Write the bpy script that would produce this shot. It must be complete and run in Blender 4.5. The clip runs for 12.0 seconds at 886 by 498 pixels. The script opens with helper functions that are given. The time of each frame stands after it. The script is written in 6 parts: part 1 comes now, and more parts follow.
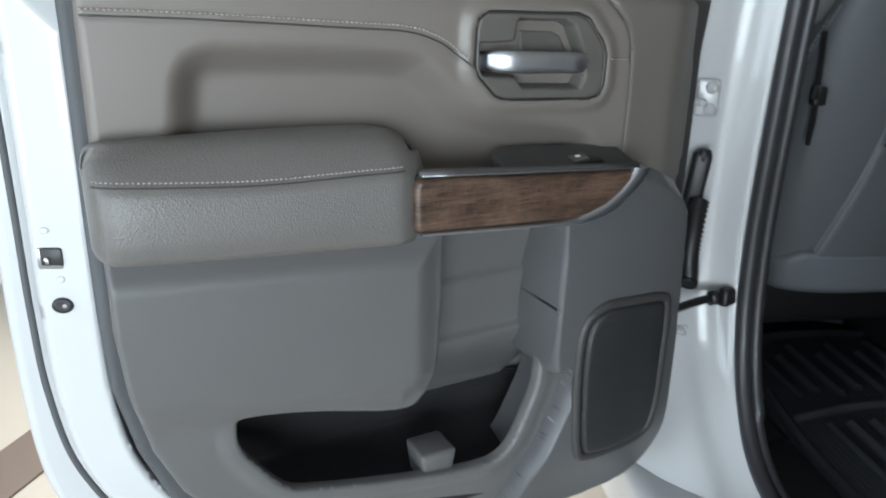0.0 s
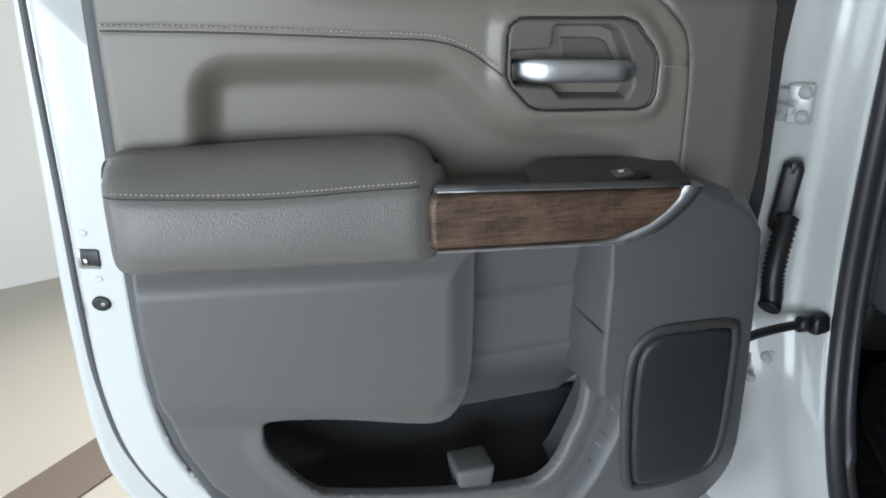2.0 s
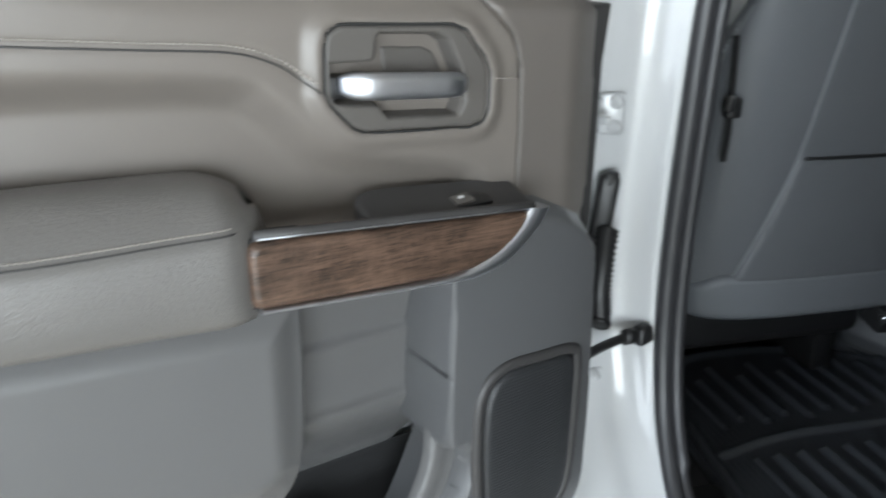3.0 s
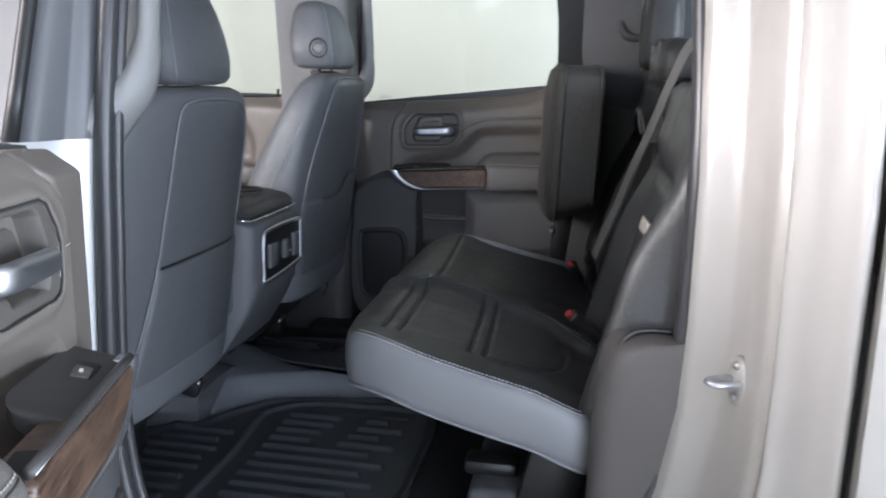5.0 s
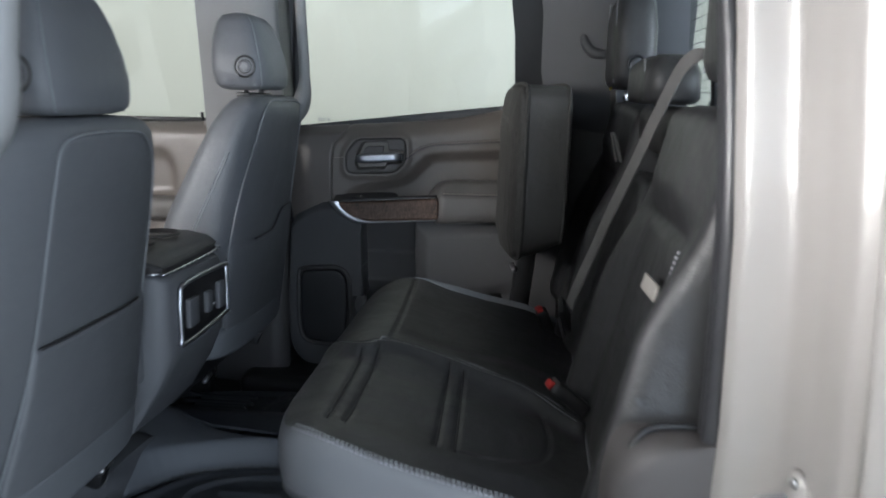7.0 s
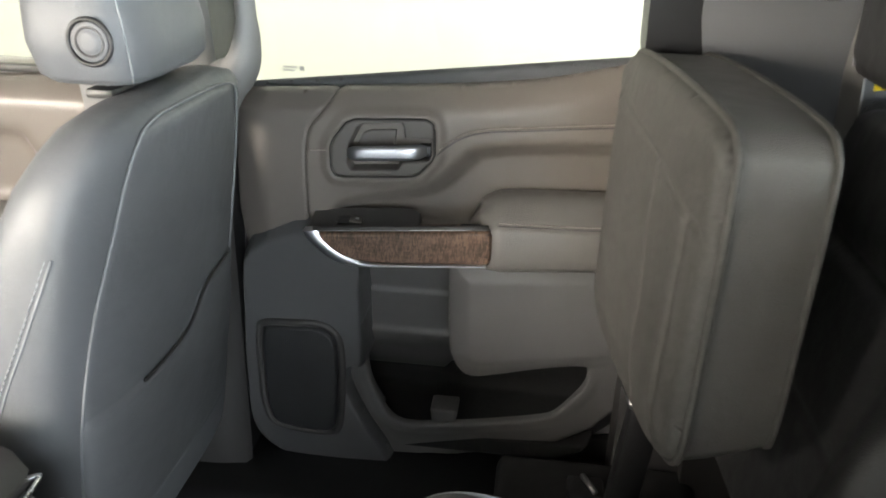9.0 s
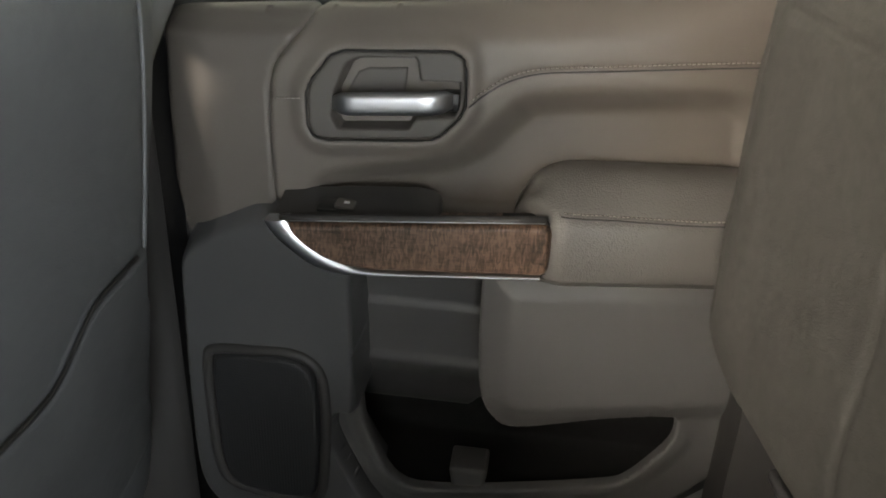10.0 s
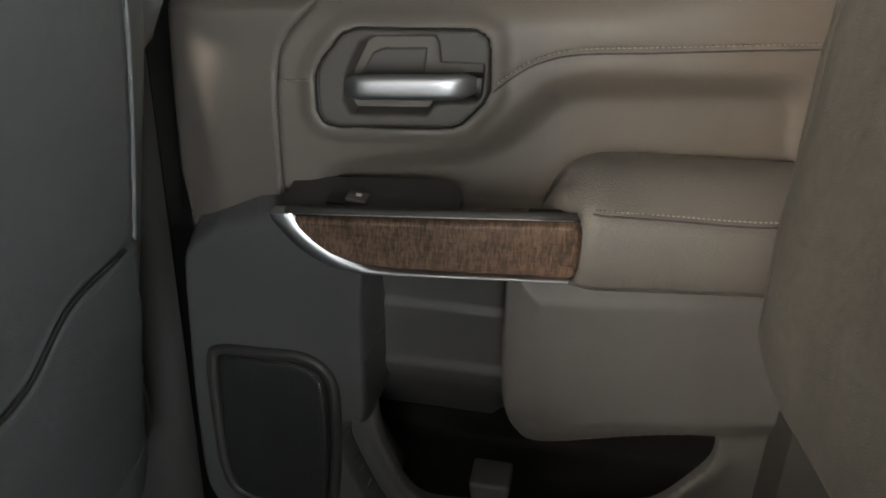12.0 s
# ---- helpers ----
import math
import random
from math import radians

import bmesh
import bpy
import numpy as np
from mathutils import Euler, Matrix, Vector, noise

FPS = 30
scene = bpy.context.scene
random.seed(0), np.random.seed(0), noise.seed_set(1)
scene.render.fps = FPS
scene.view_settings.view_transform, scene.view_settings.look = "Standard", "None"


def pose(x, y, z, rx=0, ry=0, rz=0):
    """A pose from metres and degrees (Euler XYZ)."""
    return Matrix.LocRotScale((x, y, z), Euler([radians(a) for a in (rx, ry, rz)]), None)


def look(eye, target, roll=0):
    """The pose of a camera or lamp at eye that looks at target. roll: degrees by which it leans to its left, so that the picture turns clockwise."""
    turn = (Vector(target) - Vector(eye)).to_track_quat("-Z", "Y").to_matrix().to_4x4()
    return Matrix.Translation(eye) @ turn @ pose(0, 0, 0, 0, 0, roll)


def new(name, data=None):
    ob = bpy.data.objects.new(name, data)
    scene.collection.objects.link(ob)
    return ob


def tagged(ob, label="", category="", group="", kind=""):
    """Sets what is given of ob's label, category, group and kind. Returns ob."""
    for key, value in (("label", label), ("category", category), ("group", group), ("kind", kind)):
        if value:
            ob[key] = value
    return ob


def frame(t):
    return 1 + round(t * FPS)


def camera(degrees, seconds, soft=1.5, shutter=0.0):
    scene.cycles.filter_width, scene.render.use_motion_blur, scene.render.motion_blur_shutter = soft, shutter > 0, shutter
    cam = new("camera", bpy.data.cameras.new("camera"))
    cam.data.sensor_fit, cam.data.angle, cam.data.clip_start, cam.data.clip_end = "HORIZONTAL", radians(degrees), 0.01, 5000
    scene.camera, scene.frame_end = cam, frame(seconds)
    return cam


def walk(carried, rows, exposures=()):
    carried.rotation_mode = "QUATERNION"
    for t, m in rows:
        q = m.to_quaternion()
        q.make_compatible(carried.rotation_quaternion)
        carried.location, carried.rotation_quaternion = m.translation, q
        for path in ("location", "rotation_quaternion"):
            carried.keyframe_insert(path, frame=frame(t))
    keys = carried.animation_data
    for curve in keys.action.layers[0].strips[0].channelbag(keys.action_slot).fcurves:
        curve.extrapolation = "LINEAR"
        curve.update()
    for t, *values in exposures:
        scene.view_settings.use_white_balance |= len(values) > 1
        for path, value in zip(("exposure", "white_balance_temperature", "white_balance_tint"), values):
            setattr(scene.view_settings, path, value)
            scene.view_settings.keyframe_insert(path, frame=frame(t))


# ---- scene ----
cam = camera(57.54, 12.0, soft=1.8, shutter=0.4)
PATH = [
    (0.00, pose(-1.442, -1.237, 1.372, 69.47, -1.00, -7.50)),
    (0.50, pose(-1.354, -1.183, 1.388, 69.24, -0.33, -1.27)),
    (1.00, pose(-1.305, -1.185, 1.393, 68.81, 0.25, 2.45)),
    (1.50, pose(-1.288, -1.198, 1.396, 68.51, 0.61, 4.03)),
    (2.00, pose(-1.287, -1.199, 1.396, 68.24, 0.78, 3.86)),
    (2.50, pose(-1.299, -1.171, 1.390, 68.45, 0.44, 0.31)),
    (3.00, pose(-1.353, -1.053, 1.373, 69.31, -0.60, -13.76)),
    (3.30, pose(-1.399, -0.967, 1.368, 70.35, -1.15, -25.53)),
    (3.50, pose(-1.443, -0.906, 1.366, 70.92, -1.90, -35.64)),
    (3.70, pose(-1.486, -0.886, 1.360, 72.18, -2.12, -44.61)),
    (5.30, pose(-1.850, -0.753, 1.428, 78.64, -1.27, -82.51)),
    (5.50, pose(-1.854, -0.746, 1.427, 78.97, -1.16, -83.31)),
    (6.00, pose(-1.849, -0.733, 1.430, 79.38, -0.84, -84.18)),
    (6.50, pose(-1.783, -0.724, 1.433, 79.54, -0.90, -84.19)),
    (7.00, pose(-1.551, -0.707, 1.436, 79.12, -1.04, -83.96)),
    (7.20, pose(-1.374, -0.699, 1.436, 78.80, -0.84, -83.70)),
    (8.80, pose(-0.530, -0.529, 1.672, 66.26, -1.98, -82.85)),
    (9.00, pose(-0.475, -0.521, 1.653, 66.04, -1.47, -82.56)),
    (9.30, pose(-0.342, -0.487, 1.593, 65.82, -1.06, -82.30)),
    (9.50, pose(-0.231, -0.454, 1.561, 64.24, -1.60, -82.38)),
    (10.00, pose(-0.047, -0.436, 1.491, 64.23, -1.96, -82.05)),
    (10.50, pose(0.010, -0.437, 1.470, 63.78, -1.35, -81.77)),
    (11.00, pose(0.029, -0.445, 1.462, 63.59, -1.22, -81.53)),
    (11.50, pose(0.031, -0.438, 1.456, 63.71, -1.47, -81.10)),
    (12.00, pose(0.027, -0.446, 1.457, 64.02, -1.68, -79.21)),
]
EXPOSURES = [(0.0, 0.0, 6500, 10), (2.4, -0.05, 6550, 10), (3.0, 0.45, 6750, 11), (3.5, 0.95, 7100, 12), (5.3, 0.75, 6100, 17), (6.5, 0.5, 6100, 14), (7.2, 0.5, 6150, 12), (8.8, 1.92, 7000, 11), (9.6, 1.72, 7400, 12), (10.5, 1.45, 7700, 12), (12.0, 1.4, 7700, 12)]
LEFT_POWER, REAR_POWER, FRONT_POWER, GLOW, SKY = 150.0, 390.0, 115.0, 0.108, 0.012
walk(cam, PATH, EXPOSURES)

# ---- light ----
world = bpy.data.worlds.new("world")
scene.world = world
world.use_nodes = True
wn = world.node_tree.nodes
sky = wn.new("ShaderNodeTexSky")
sky.sky_type, sky.sun_disc = "NISHITA", False
sky.sun_elevation, sky.sun_rotation = radians(48), radians(200)
world.node_tree.links.new(sky.outputs[0], wn["Background"].inputs[0])
wn["Background"].inputs[1].default_value = SKY


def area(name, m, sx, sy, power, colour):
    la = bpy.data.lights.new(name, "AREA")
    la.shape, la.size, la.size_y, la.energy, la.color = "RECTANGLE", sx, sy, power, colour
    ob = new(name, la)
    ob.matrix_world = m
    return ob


# daylight of the open bay doors beside and behind the truck: bay and rear lamps
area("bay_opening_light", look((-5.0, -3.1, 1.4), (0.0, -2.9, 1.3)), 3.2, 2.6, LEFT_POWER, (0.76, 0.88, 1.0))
# fill lamp added before the north wall to brighten the cabin; no opening there
area("side_fill_light", look((-2.2, 2.0, 2.0), (0.2, 0.0, 1.2)), 1.6, 1.5, FRONT_POWER, (1.0, 0.96, 0.91))
area("rear_opening_light", look((-2.2, -6.3, 1.15), (-1.4, 0, 1.1)), 4.4, 2.2, REAR_POWER, (0.80, 0.92, 1.0))


# ---- materials ----
def mat(name, colour, rough=0.5, metal=0.0, var=0.12, scale=12.0, bump=0.0, bump_scale=300.0, coat=0.0, kind="noise", dark=None, spec=0.5, wave=0.0):
    m = bpy.data.materials.new(name)
    m.use_nodes = True
    nt = m.node_tree
    b = nt.nodes["Principled BSDF"]
    b.inputs["Roughness"].default_value = rough
    b.inputs["Metallic"].default_value = metal
    b.inputs["Coat Weight"].default_value = coat
    b.inputs["Specular IOR Level"].default_value = spec
    tc = nt.nodes.new("ShaderNodeTexCoord")
    n1 = nt.nodes.new("ShaderNodeTexNoise")
    n1.inputs["Scale"].default_value, n1.inputs["Detail"].default_value = scale, 6
    nt.links.new(tc.outputs["Object"], n1.inputs["Vector"])
    mix = nt.nodes.new("ShaderNodeMix")
    mix.data_type = "RGBA"
    lo = dark or tuple(c * (1 - var) for c in colour)
    hi = tuple(min(1, c * (1 + var)) for c in colour)
    mix.inputs["A"].default_value, mix.inputs["B"].default_value = (*lo, 1), (*hi, 1)
    nt.links.new(n1.outputs["Fac"], mix.inputs["Factor"])
    nt.links.new(mix.outputs["Result"], b.inputs["Base Color"])
    rr = nt.nodes.new("ShaderNodeMapRange")
    rr.inputs["To Min"].default_value, rr.inputs["To Max"].default_value = max(0.02, rough - 0.07), min(1, rough + 0.07)
    n3 = nt.nodes.new("ShaderNodeTexNoise")
    n3.inputs["Scale"].default_value, n3.inputs["Detail"].default_value = scale * 4.3, 4
    nt.links.new(tc.outputs["Object"], n3.inputs["Vector"])
    nt.links.new(n3.outputs["Fac"], rr.inputs["Value"])
    nt.links.new(rr.outputs["Result"], b.inputs["Roughness"])
    if bump:
        if kind == "leather":
            n2 = nt.nodes.new("ShaderNodeTexVoronoi")
            n2.feature = "SMOOTH_F1"
            n2.inputs["Smoothness"].default_value = 0.6
            out = n2.outputs["Distance"]
        elif kind == "mesh":
            n2 = nt.nodes.new("ShaderNodeTexVoronoi")
            n2.inputs["Randomness"].default_value = 0.0
            out = n2.outputs["Distance"]
        else:
            n2 = nt.nodes.new("ShaderNodeTexNoise")
            n2.inputs["Detail"].default_value = 5
            out = n2.outputs["Fac"]
        n2.inputs["Scale"].default_value = bump_scale
        nt.links.new(tc.outputs["Object"], n2.inputs["Vector"])
        bp = nt.nodes.new("ShaderNodeBump")
        bp.inputs["Strength"].default_value, bp.inputs["Distance"].default_value = bump, 0.001
        nt.links.new(out, bp.inputs["Height"])
        nt.links.new(bp.outputs["Normal"], b.inputs["Normal"])
        if wave:
            n4 = nt.nodes.new("ShaderNodeTexNoise")
            n4.inputs["Scale"].default_value, n4.inputs["Detail"].default_value = 16.0, 3
            nt.links.new(tc.outputs["Object"], n4.inputs["Vector"])
            bw = nt.nodes.new("ShaderNodeBump")
            bw.inputs["Strength"].default_value, bw.inputs["Distance"].default_value = wave, 0.012
            nt.links.new(n4.outputs["Fac"], bw.inputs["Height"])
            nt.links.new(bw.outputs["Normal"], bp.inputs["Normal"])
    return m


def wood_mat(name, cross=0.15, along=0.26):
    """Brown open-pore veneer: long fine grain, faint cross figure and scattered small knots."""
    m = bpy.data.materials.new(name)
    m.use_nodes = True
    nt = m.node_tree
    b = nt.nodes["Principled BSDF"]
    tc = nt.nodes.new("ShaderNodeTexCoord")

    def tex(kind, scale, detail=4.0):
        mp = nt.nodes.new("ShaderNodeMapping")
        mp.inputs["Scale"].default_value = scale
        nt.links.new(tc.outputs["Object"], mp.inputs["Vector"])
        n = nt.nodes.new(kind)
        n.inputs["Scale"].default_value = 1.0
        n.inputs["Detail"].default_value = detail
        nt.links.new(mp.outputs["Vector"], n.inputs["Vector"])
        return n

    def ramp(value, lo, hi, to0, to1):
        r = nt.nodes.new("ShaderNodeMapRange")
        r.interpolation_type = "SMOOTHSTEP"
        for k, v in (("From Min", lo), ("From Max", hi), ("To Min", to0), ("To Max", to1)):
            r.inputs[k].default_value = v
        nt.links.new(value, r.inputs["Value"])
        return r.outputs["Result"]

    def join(op, a, c):
        n = nt.nodes.new("ShaderNodeMath")
        n.operation = op
        nt.links.new(a, n.inputs[0])
        nt.links.new(c, n.inputs[1])
        return n.outputs[0]
    grain = tex("ShaderNodeTexNoise", (18, 40, 460), 6)
    grain.inputs["Distortion"].default_value = 0.5
    pores = tex("ShaderNodeTexNoise", (55, 60, 1100), 3)
    figure = tex("ShaderNodeTexNoise", (240, 100, 60), 4)
    figure.inputs["Distortion"].default_value = 1.2
    tone = tex("ShaderNodeTexNoise", (22, 30, 45), 3)
    knots = tex("ShaderNodeTexVoronoi", (42, 30, 95), 2)
    knots.inputs["Randomness"].default_value = 1.0
    v = join("ADD", ramp(grain.outputs["Fac"], 0.30, 0.70, 0.0, along), ramp(figure.outputs["Fac"], 0.34, 0.66, 0.0, cross))
    v = join("ADD", v, ramp(tone.outputs["Fac"], 0.3, 0.7, 0.0, 0.30))
    v = join("ADD", v, ramp(pores.outputs["Fac"], 0.38, 0.52, -0.16, 0.10))
    v = join("MULTIPLY", v, ramp(knots.outputs["Distance"], 0.06, 0.24, 0.45, 1.0))
    cr = nt.nodes.new("ShaderNodeValToRGB")
    cr.color_ramp.elements[0].color, cr.color_ramp.elements[0].position = (0.030, 0.019, 0.014, 1), 0.05
    cr.color_ramp.elements[1].color, cr.color_ramp.elements[1].position = (0.200, 0.122, 0.085, 1), 1.0
    nt.links.new(v, cr.inputs["Fac"])
    nt.links.new(cr.outputs["Color"], b.inputs["Base Color"])
    b.inputs["Roughness"].default_value = 0.34
    bp = nt.nodes.new("ShaderNodeBump")
    bp.inputs["Strength"].default_value, bp.inputs["Distance"].default_value = 0.30, 0.001
    nt.links.new(v, bp.inputs["Height"])
    nt.links.new(bp.outputs["Normal"], b.inputs["Normal"])
    return m


def glass_mat(name, tint):
    m = bpy.data.materials.new(name)
    m.use_nodes = True
    b = m.node_tree.nodes["Principled BSDF"]
    b.inputs["Base Color"].default_value = (*tint, 1)
    b.inputs["Roughness"].default_value = 0.01
    b.inputs["Transmission Weight"].default_value = 1.0
    b.inputs["IOR"].default_value = 1.45
    return m


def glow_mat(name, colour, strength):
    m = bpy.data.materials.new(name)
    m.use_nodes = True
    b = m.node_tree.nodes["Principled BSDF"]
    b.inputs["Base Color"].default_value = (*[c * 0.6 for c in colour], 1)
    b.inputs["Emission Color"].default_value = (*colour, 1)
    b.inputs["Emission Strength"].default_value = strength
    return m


TRIM = mat("soft_trim", (0.165, 0.145, 0.129), 0.36, bump=0.10, bump_scale=1400, kind="leather", scale=5, var=0.06)
TRIM_HARD = mat("hard_trim", (0.122, 0.120, 0.120), 0.38, bump=0.2, bump_scale=1300, scale=6, var=0.07)
TRIM_FRONT = mat("front_corner_trim", (0.138, 0.122, 0.110), 0.42, bump=0.2, bump_scale=1300, scale=6, var=0.07)
TRIM_DARK2 = mat("charcoal_trim", (0.094, 0.095, 0.098), 0.32, bump=0.2, bump_scale=1300, scale=6, var=0.07)
# seam piping, its grey lightened to stand for highlights along the seams
PIPING_HIGHLIGHT = mat("piping_highlight", (0.17, 0.178, 0.19), 0.5, scale=30, var=0.1)
PAD = mat("armrest_leather", (0.142, 0.134, 0.127), 0.36, bump=0.42, bump_scale=520, kind="leather", scale=6, var=0.08, wave=0.06)
TRIM_DARK = mat("dark_trim", (0.048, 0.046, 0.046), 0.45, bump=0.2, bump_scale=1300, scale=6, var=0.08)
BEZEL = mat("bezel_plastic", (0.102, 0.093, 0.085), 0.45, bump=0.12, bump_scale=1500, scale=9, var=0.06)
LEATHER = mat("charcoal_leather", (0.106, 0.111, 0.119), 0.47, spec=0.35, bump=0.16, bump_scale=700, kind="leather", scale=5, var=0.10, wave=0.22)
LEATHER_DARK = mat("black_leather", (0.038, 0.038, 0.039), 0.38, bump=0.45, bump_scale=600, kind="leather", scale=5, var=0.12, wave=0.4)
CUSHION_SIDE = mat("grey_vinyl", (0.165, 0.170, 0.182), 0.42, bump=0.12, bump_scale=700, kind="leather", scale=5, var=0.06, wave=0.12)
FABRIC = mat("seat_back_fabric", (0.068, 0.065, 0.060), 0.72, bump=0.8, bump_scale=700, scale=120, var=0.30, wave=0.5)
SEAT_PLASTIC = mat("seat_shell_plastic", (0.11, 0.114, 0.122), 0.5, bump=0.25, bump_scale=1100, scale=8, var=0.06)
BLACK = mat("black_plastic", (0.016, 0.016, 0.017), 0.42, bump=0.15, bump_scale=900, scale=14, var=0.2)
RUBBER = mat("black_rubber", (0.052, 0.057, 0.066), 0.33, bump=0.25, bump_scale=700, scale=14, var=0.2)
SEAL = mat("door_seal_rubber", (0.036, 0.036, 0.039), 0.36, scale=20, var=0.2)
# grey seal colour, darkened for the shaded groove between jamb and trim
SEAL_GREY = mat("grey_seal_shaded", (0.075, 0.079, 0.084), 0.6, scale=20, var=0.1)
CHROME = mat("satin_chrome", (0.58, 0.60, 0.64), 0.38, metal=1.0, scale=30, var=0.03)
CHROME_DULL = mat("brushed_chrome", (0.62, 0.64, 0.67), 0.26, metal=1.0, scale=40, var=0.05)
STEEL = mat("steel", (0.45, 0.45, 0.46), 0.3, metal=1.0, scale=50, var=0.1)
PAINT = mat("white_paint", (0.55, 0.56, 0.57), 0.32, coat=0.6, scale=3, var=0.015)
# same white paint, base darkened and warmed for the rear pillar's shade
PAINT_BODY = mat("white_paint_shaded", (0.315, 0.300, 0.282), 0.32, coat=0.7, scale=3, var=0.015)
CARPET = mat("black_carpet", (0.020, 0.020, 0.021), 0.95, bump=1.0, bump_scale=800, scale=40, var=0.4)
CARPET_GREY = mat("grey_carpet", (0.10, 0.10, 0.105), 0.95, bump=1.0, bump_scale=700, scale=60, var=0.4)
HEADLINER = mat("headliner_cloth", (0.30, 0.28, 0.26), 0.9, bump=0.5, bump_scale=900, scale=10, var=0.06)
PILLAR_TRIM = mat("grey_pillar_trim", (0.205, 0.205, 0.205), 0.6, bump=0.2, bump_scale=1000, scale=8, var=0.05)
# grey of the window frames, also used for the white upper pillar's shade
FRAME_SHADE = mat("frame_trim_pillar_shade", (0.115, 0.118, 0.125), 0.40, bump=0.15, bump_scale=1000, scale=8, var=0.05)
QUARTER = mat("quarter_trim_plastic", (0.070, 0.072, 0.078), 0.55, bump=0.2, bump_scale=1000, scale=8, var=0.05)
SIDE_TRIM = mat("side_trim_plastic", (0.075, 0.068, 0.066), 0.5, bump=0.25, bump_scale=1100, scale=8, var=0.06)
SHELL = mat("seat_shell_light", (0.135, 0.143, 0.155), 0.5, bump=0.2, bump_scale=1100, scale=8, var=0.05)
VINYL = mat("grey_floor_vinyl", (0.150, 0.162, 0.182), 0.34, bump=0.3, bump_scale=700, kind="leather", scale=6, var=0.08)
FLIP = mat("flip_cushion_vinyl", (0.078, 0.074, 0.070), 0.45, bump=0.4, bump_scale=600, kind="leather", scale=5, var=0.1, wave=0.3)
# near-black colour standing for the shade inside the map pockets
POCKET_SHADE = mat("pocket_shade", (0.014, 0.014, 0.015), 0.85, bump=0.4, bump_scale=900, scale=20, var=0.15)
GASKET = mat("bezel_gap", (0.018, 0.018, 0.018), 0.8, scale=20, var=0.2)
STICKER = mat("sticker_print", (0.34, 0.36, 0.35), 0.6, scale=30, var=0.05)
RED = mat("red_plastic", (0.36, 0.016, 0.014), 0.4, scale=30, var=0.1)
YELLOW = mat("yellow_tag", (0.75, 0.62, 0.03), 0.5, scale=30, var=0.1)
BELT = mat("grey_webbing", (0.17, 0.165, 0.16), 0.7, bump=0.6, bump_scale=900, scale=30, var=0.12)
STITCH = mat("stitch_thread", (0.46, 0.42, 0.38), 0.7, scale=60, var=0.1)
STITCH_GREY = mat("grey_thread", (0.36, 0.37, 0.39), 0.7, scale=60, var=0.1)
GRILLE = mat("speaker_mesh", (0.026, 0.027, 0.029), 0.42, bump=0.9, bump_scale=240, kind="mesh", scale=10, var=0.1)
SATIN_TAG = mat("satin_label", (0.38, 0.36, 0.33), 0.35, scale=40, var=0.1)
LABEL_WHITE = mat("white_print", (0.75, 0.75, 0.75), 0.5, scale=30, var=0.02)
BED_BLUE = mat("bed_cover", (0.035, 0.05, 0.075), 0.5, scale=8, var=0.2)
FLOOR_MAT = mat("bay_floor_paint", (0.52, 0.49, 0.43), 0.55, bump=0.15, bump_scale=60, scale=1.5, var=0.05)
FLOOR_BROWN = mat("brown_floor_band", (0.17, 0.13, 0.105), 0.6, bump=0.2, bump_scale=60, scale=3, var=0.12)
WALL = mat("bay_wall_paint", (0.72, 0.70, 0.67), 0.7, bump=0.1, bump_scale=40, scale=1.2, var=0.03)
CEIL = mat("bay_ceiling_paint", (0.38, 0.37, 0.36), 0.8, bump=0.1, bump_scale=40, scale=1.2, var=0.03)
GLASS = glass_mat("clear_glass", (0.93, 0.96, 0.93))
# plain wall given its own emission to look bright; no lamp in it
GLOW_WALL = glow_mat("glowing_bay_wall", (0.94, 0.955, 0.84), GLOW)
WOOD = wood_mat("open_pore_wood", 0.12, 0.26)
WOOD_FIGURED = wood_mat("figured_wood", 0.62, 0.10)


# ---- mesh helpers ----
def part(name, me, material, parent=None, label="", smooth=True):
    if isinstance(me, bmesh.types.BMesh):
        bm, me = me, bpy.data.meshes.new(name)
        bm.to_mesh(me)
        bm.free()
    if not me.materials:
        me.materials.append(material)
    if smooth:
        me.polygons.foreach_set("use_smooth", [True] * len(me.polygons))
        me.update()
    ob = new(name, me)
    if parent:
        ob.parent = parent
    if label:
        tagged(ob, label)
    return ob


def thing(name, label, category, group="", kind="", m=None):
    ob = tagged(new(name), label, category, group, kind)
    ob.empty_display_size = 0.1
    if m is not None:
        ob.matrix_world = m
    return ob


def sharp(me, angle=35):
    me.set_sharp_from_angle(angle=radians(angle))
    return me


def to_mesh(name, verts, faces):
    me = bpy.data.meshes.new(name)
    me.from_pydata([tuple(v) for v in np.asarray(verts, float)], [], [tuple(int(i) for i in f) for f in faces])
    me.update()
    return me


def smooth01(x):
    x = np.clip(x, 0, 1)
    return x * x * (3 - 2 * x)


def poly_sdf(pts, r=0.0):
    """Signed distance to a closed outline (inside positive), its corners rounded by r."""
    p = np.asarray(pts, float)
    q = np.roll(p, -1, 0)

    def f(a, b):
        d2 = np.full(a.shape, 1e9)
        inside = np.zeros(a.shape, bool)
        for (x0, y0), (x1, y1) in zip(p, q):
            ex, ey = x1 - x0, y1 - y0
            s = np.clip(((a - x0) * ex + (b - y0) * ey) / (ex * ex + ey * ey + 1e-12), 0, 1)
            d2 = np.minimum(d2, (a - x0 - s * ex) ** 2 + (b - y0 - s * ey) ** 2)
            c = (y0 > b) != (y1 > b)
            if y1 != y0:
                inside ^= c & (a < (x1 - x0) * (b - y0) / (y1 - y0) + x0)
        return np.where(inside, 1, -1) * np.sqrt(d2)
    return f


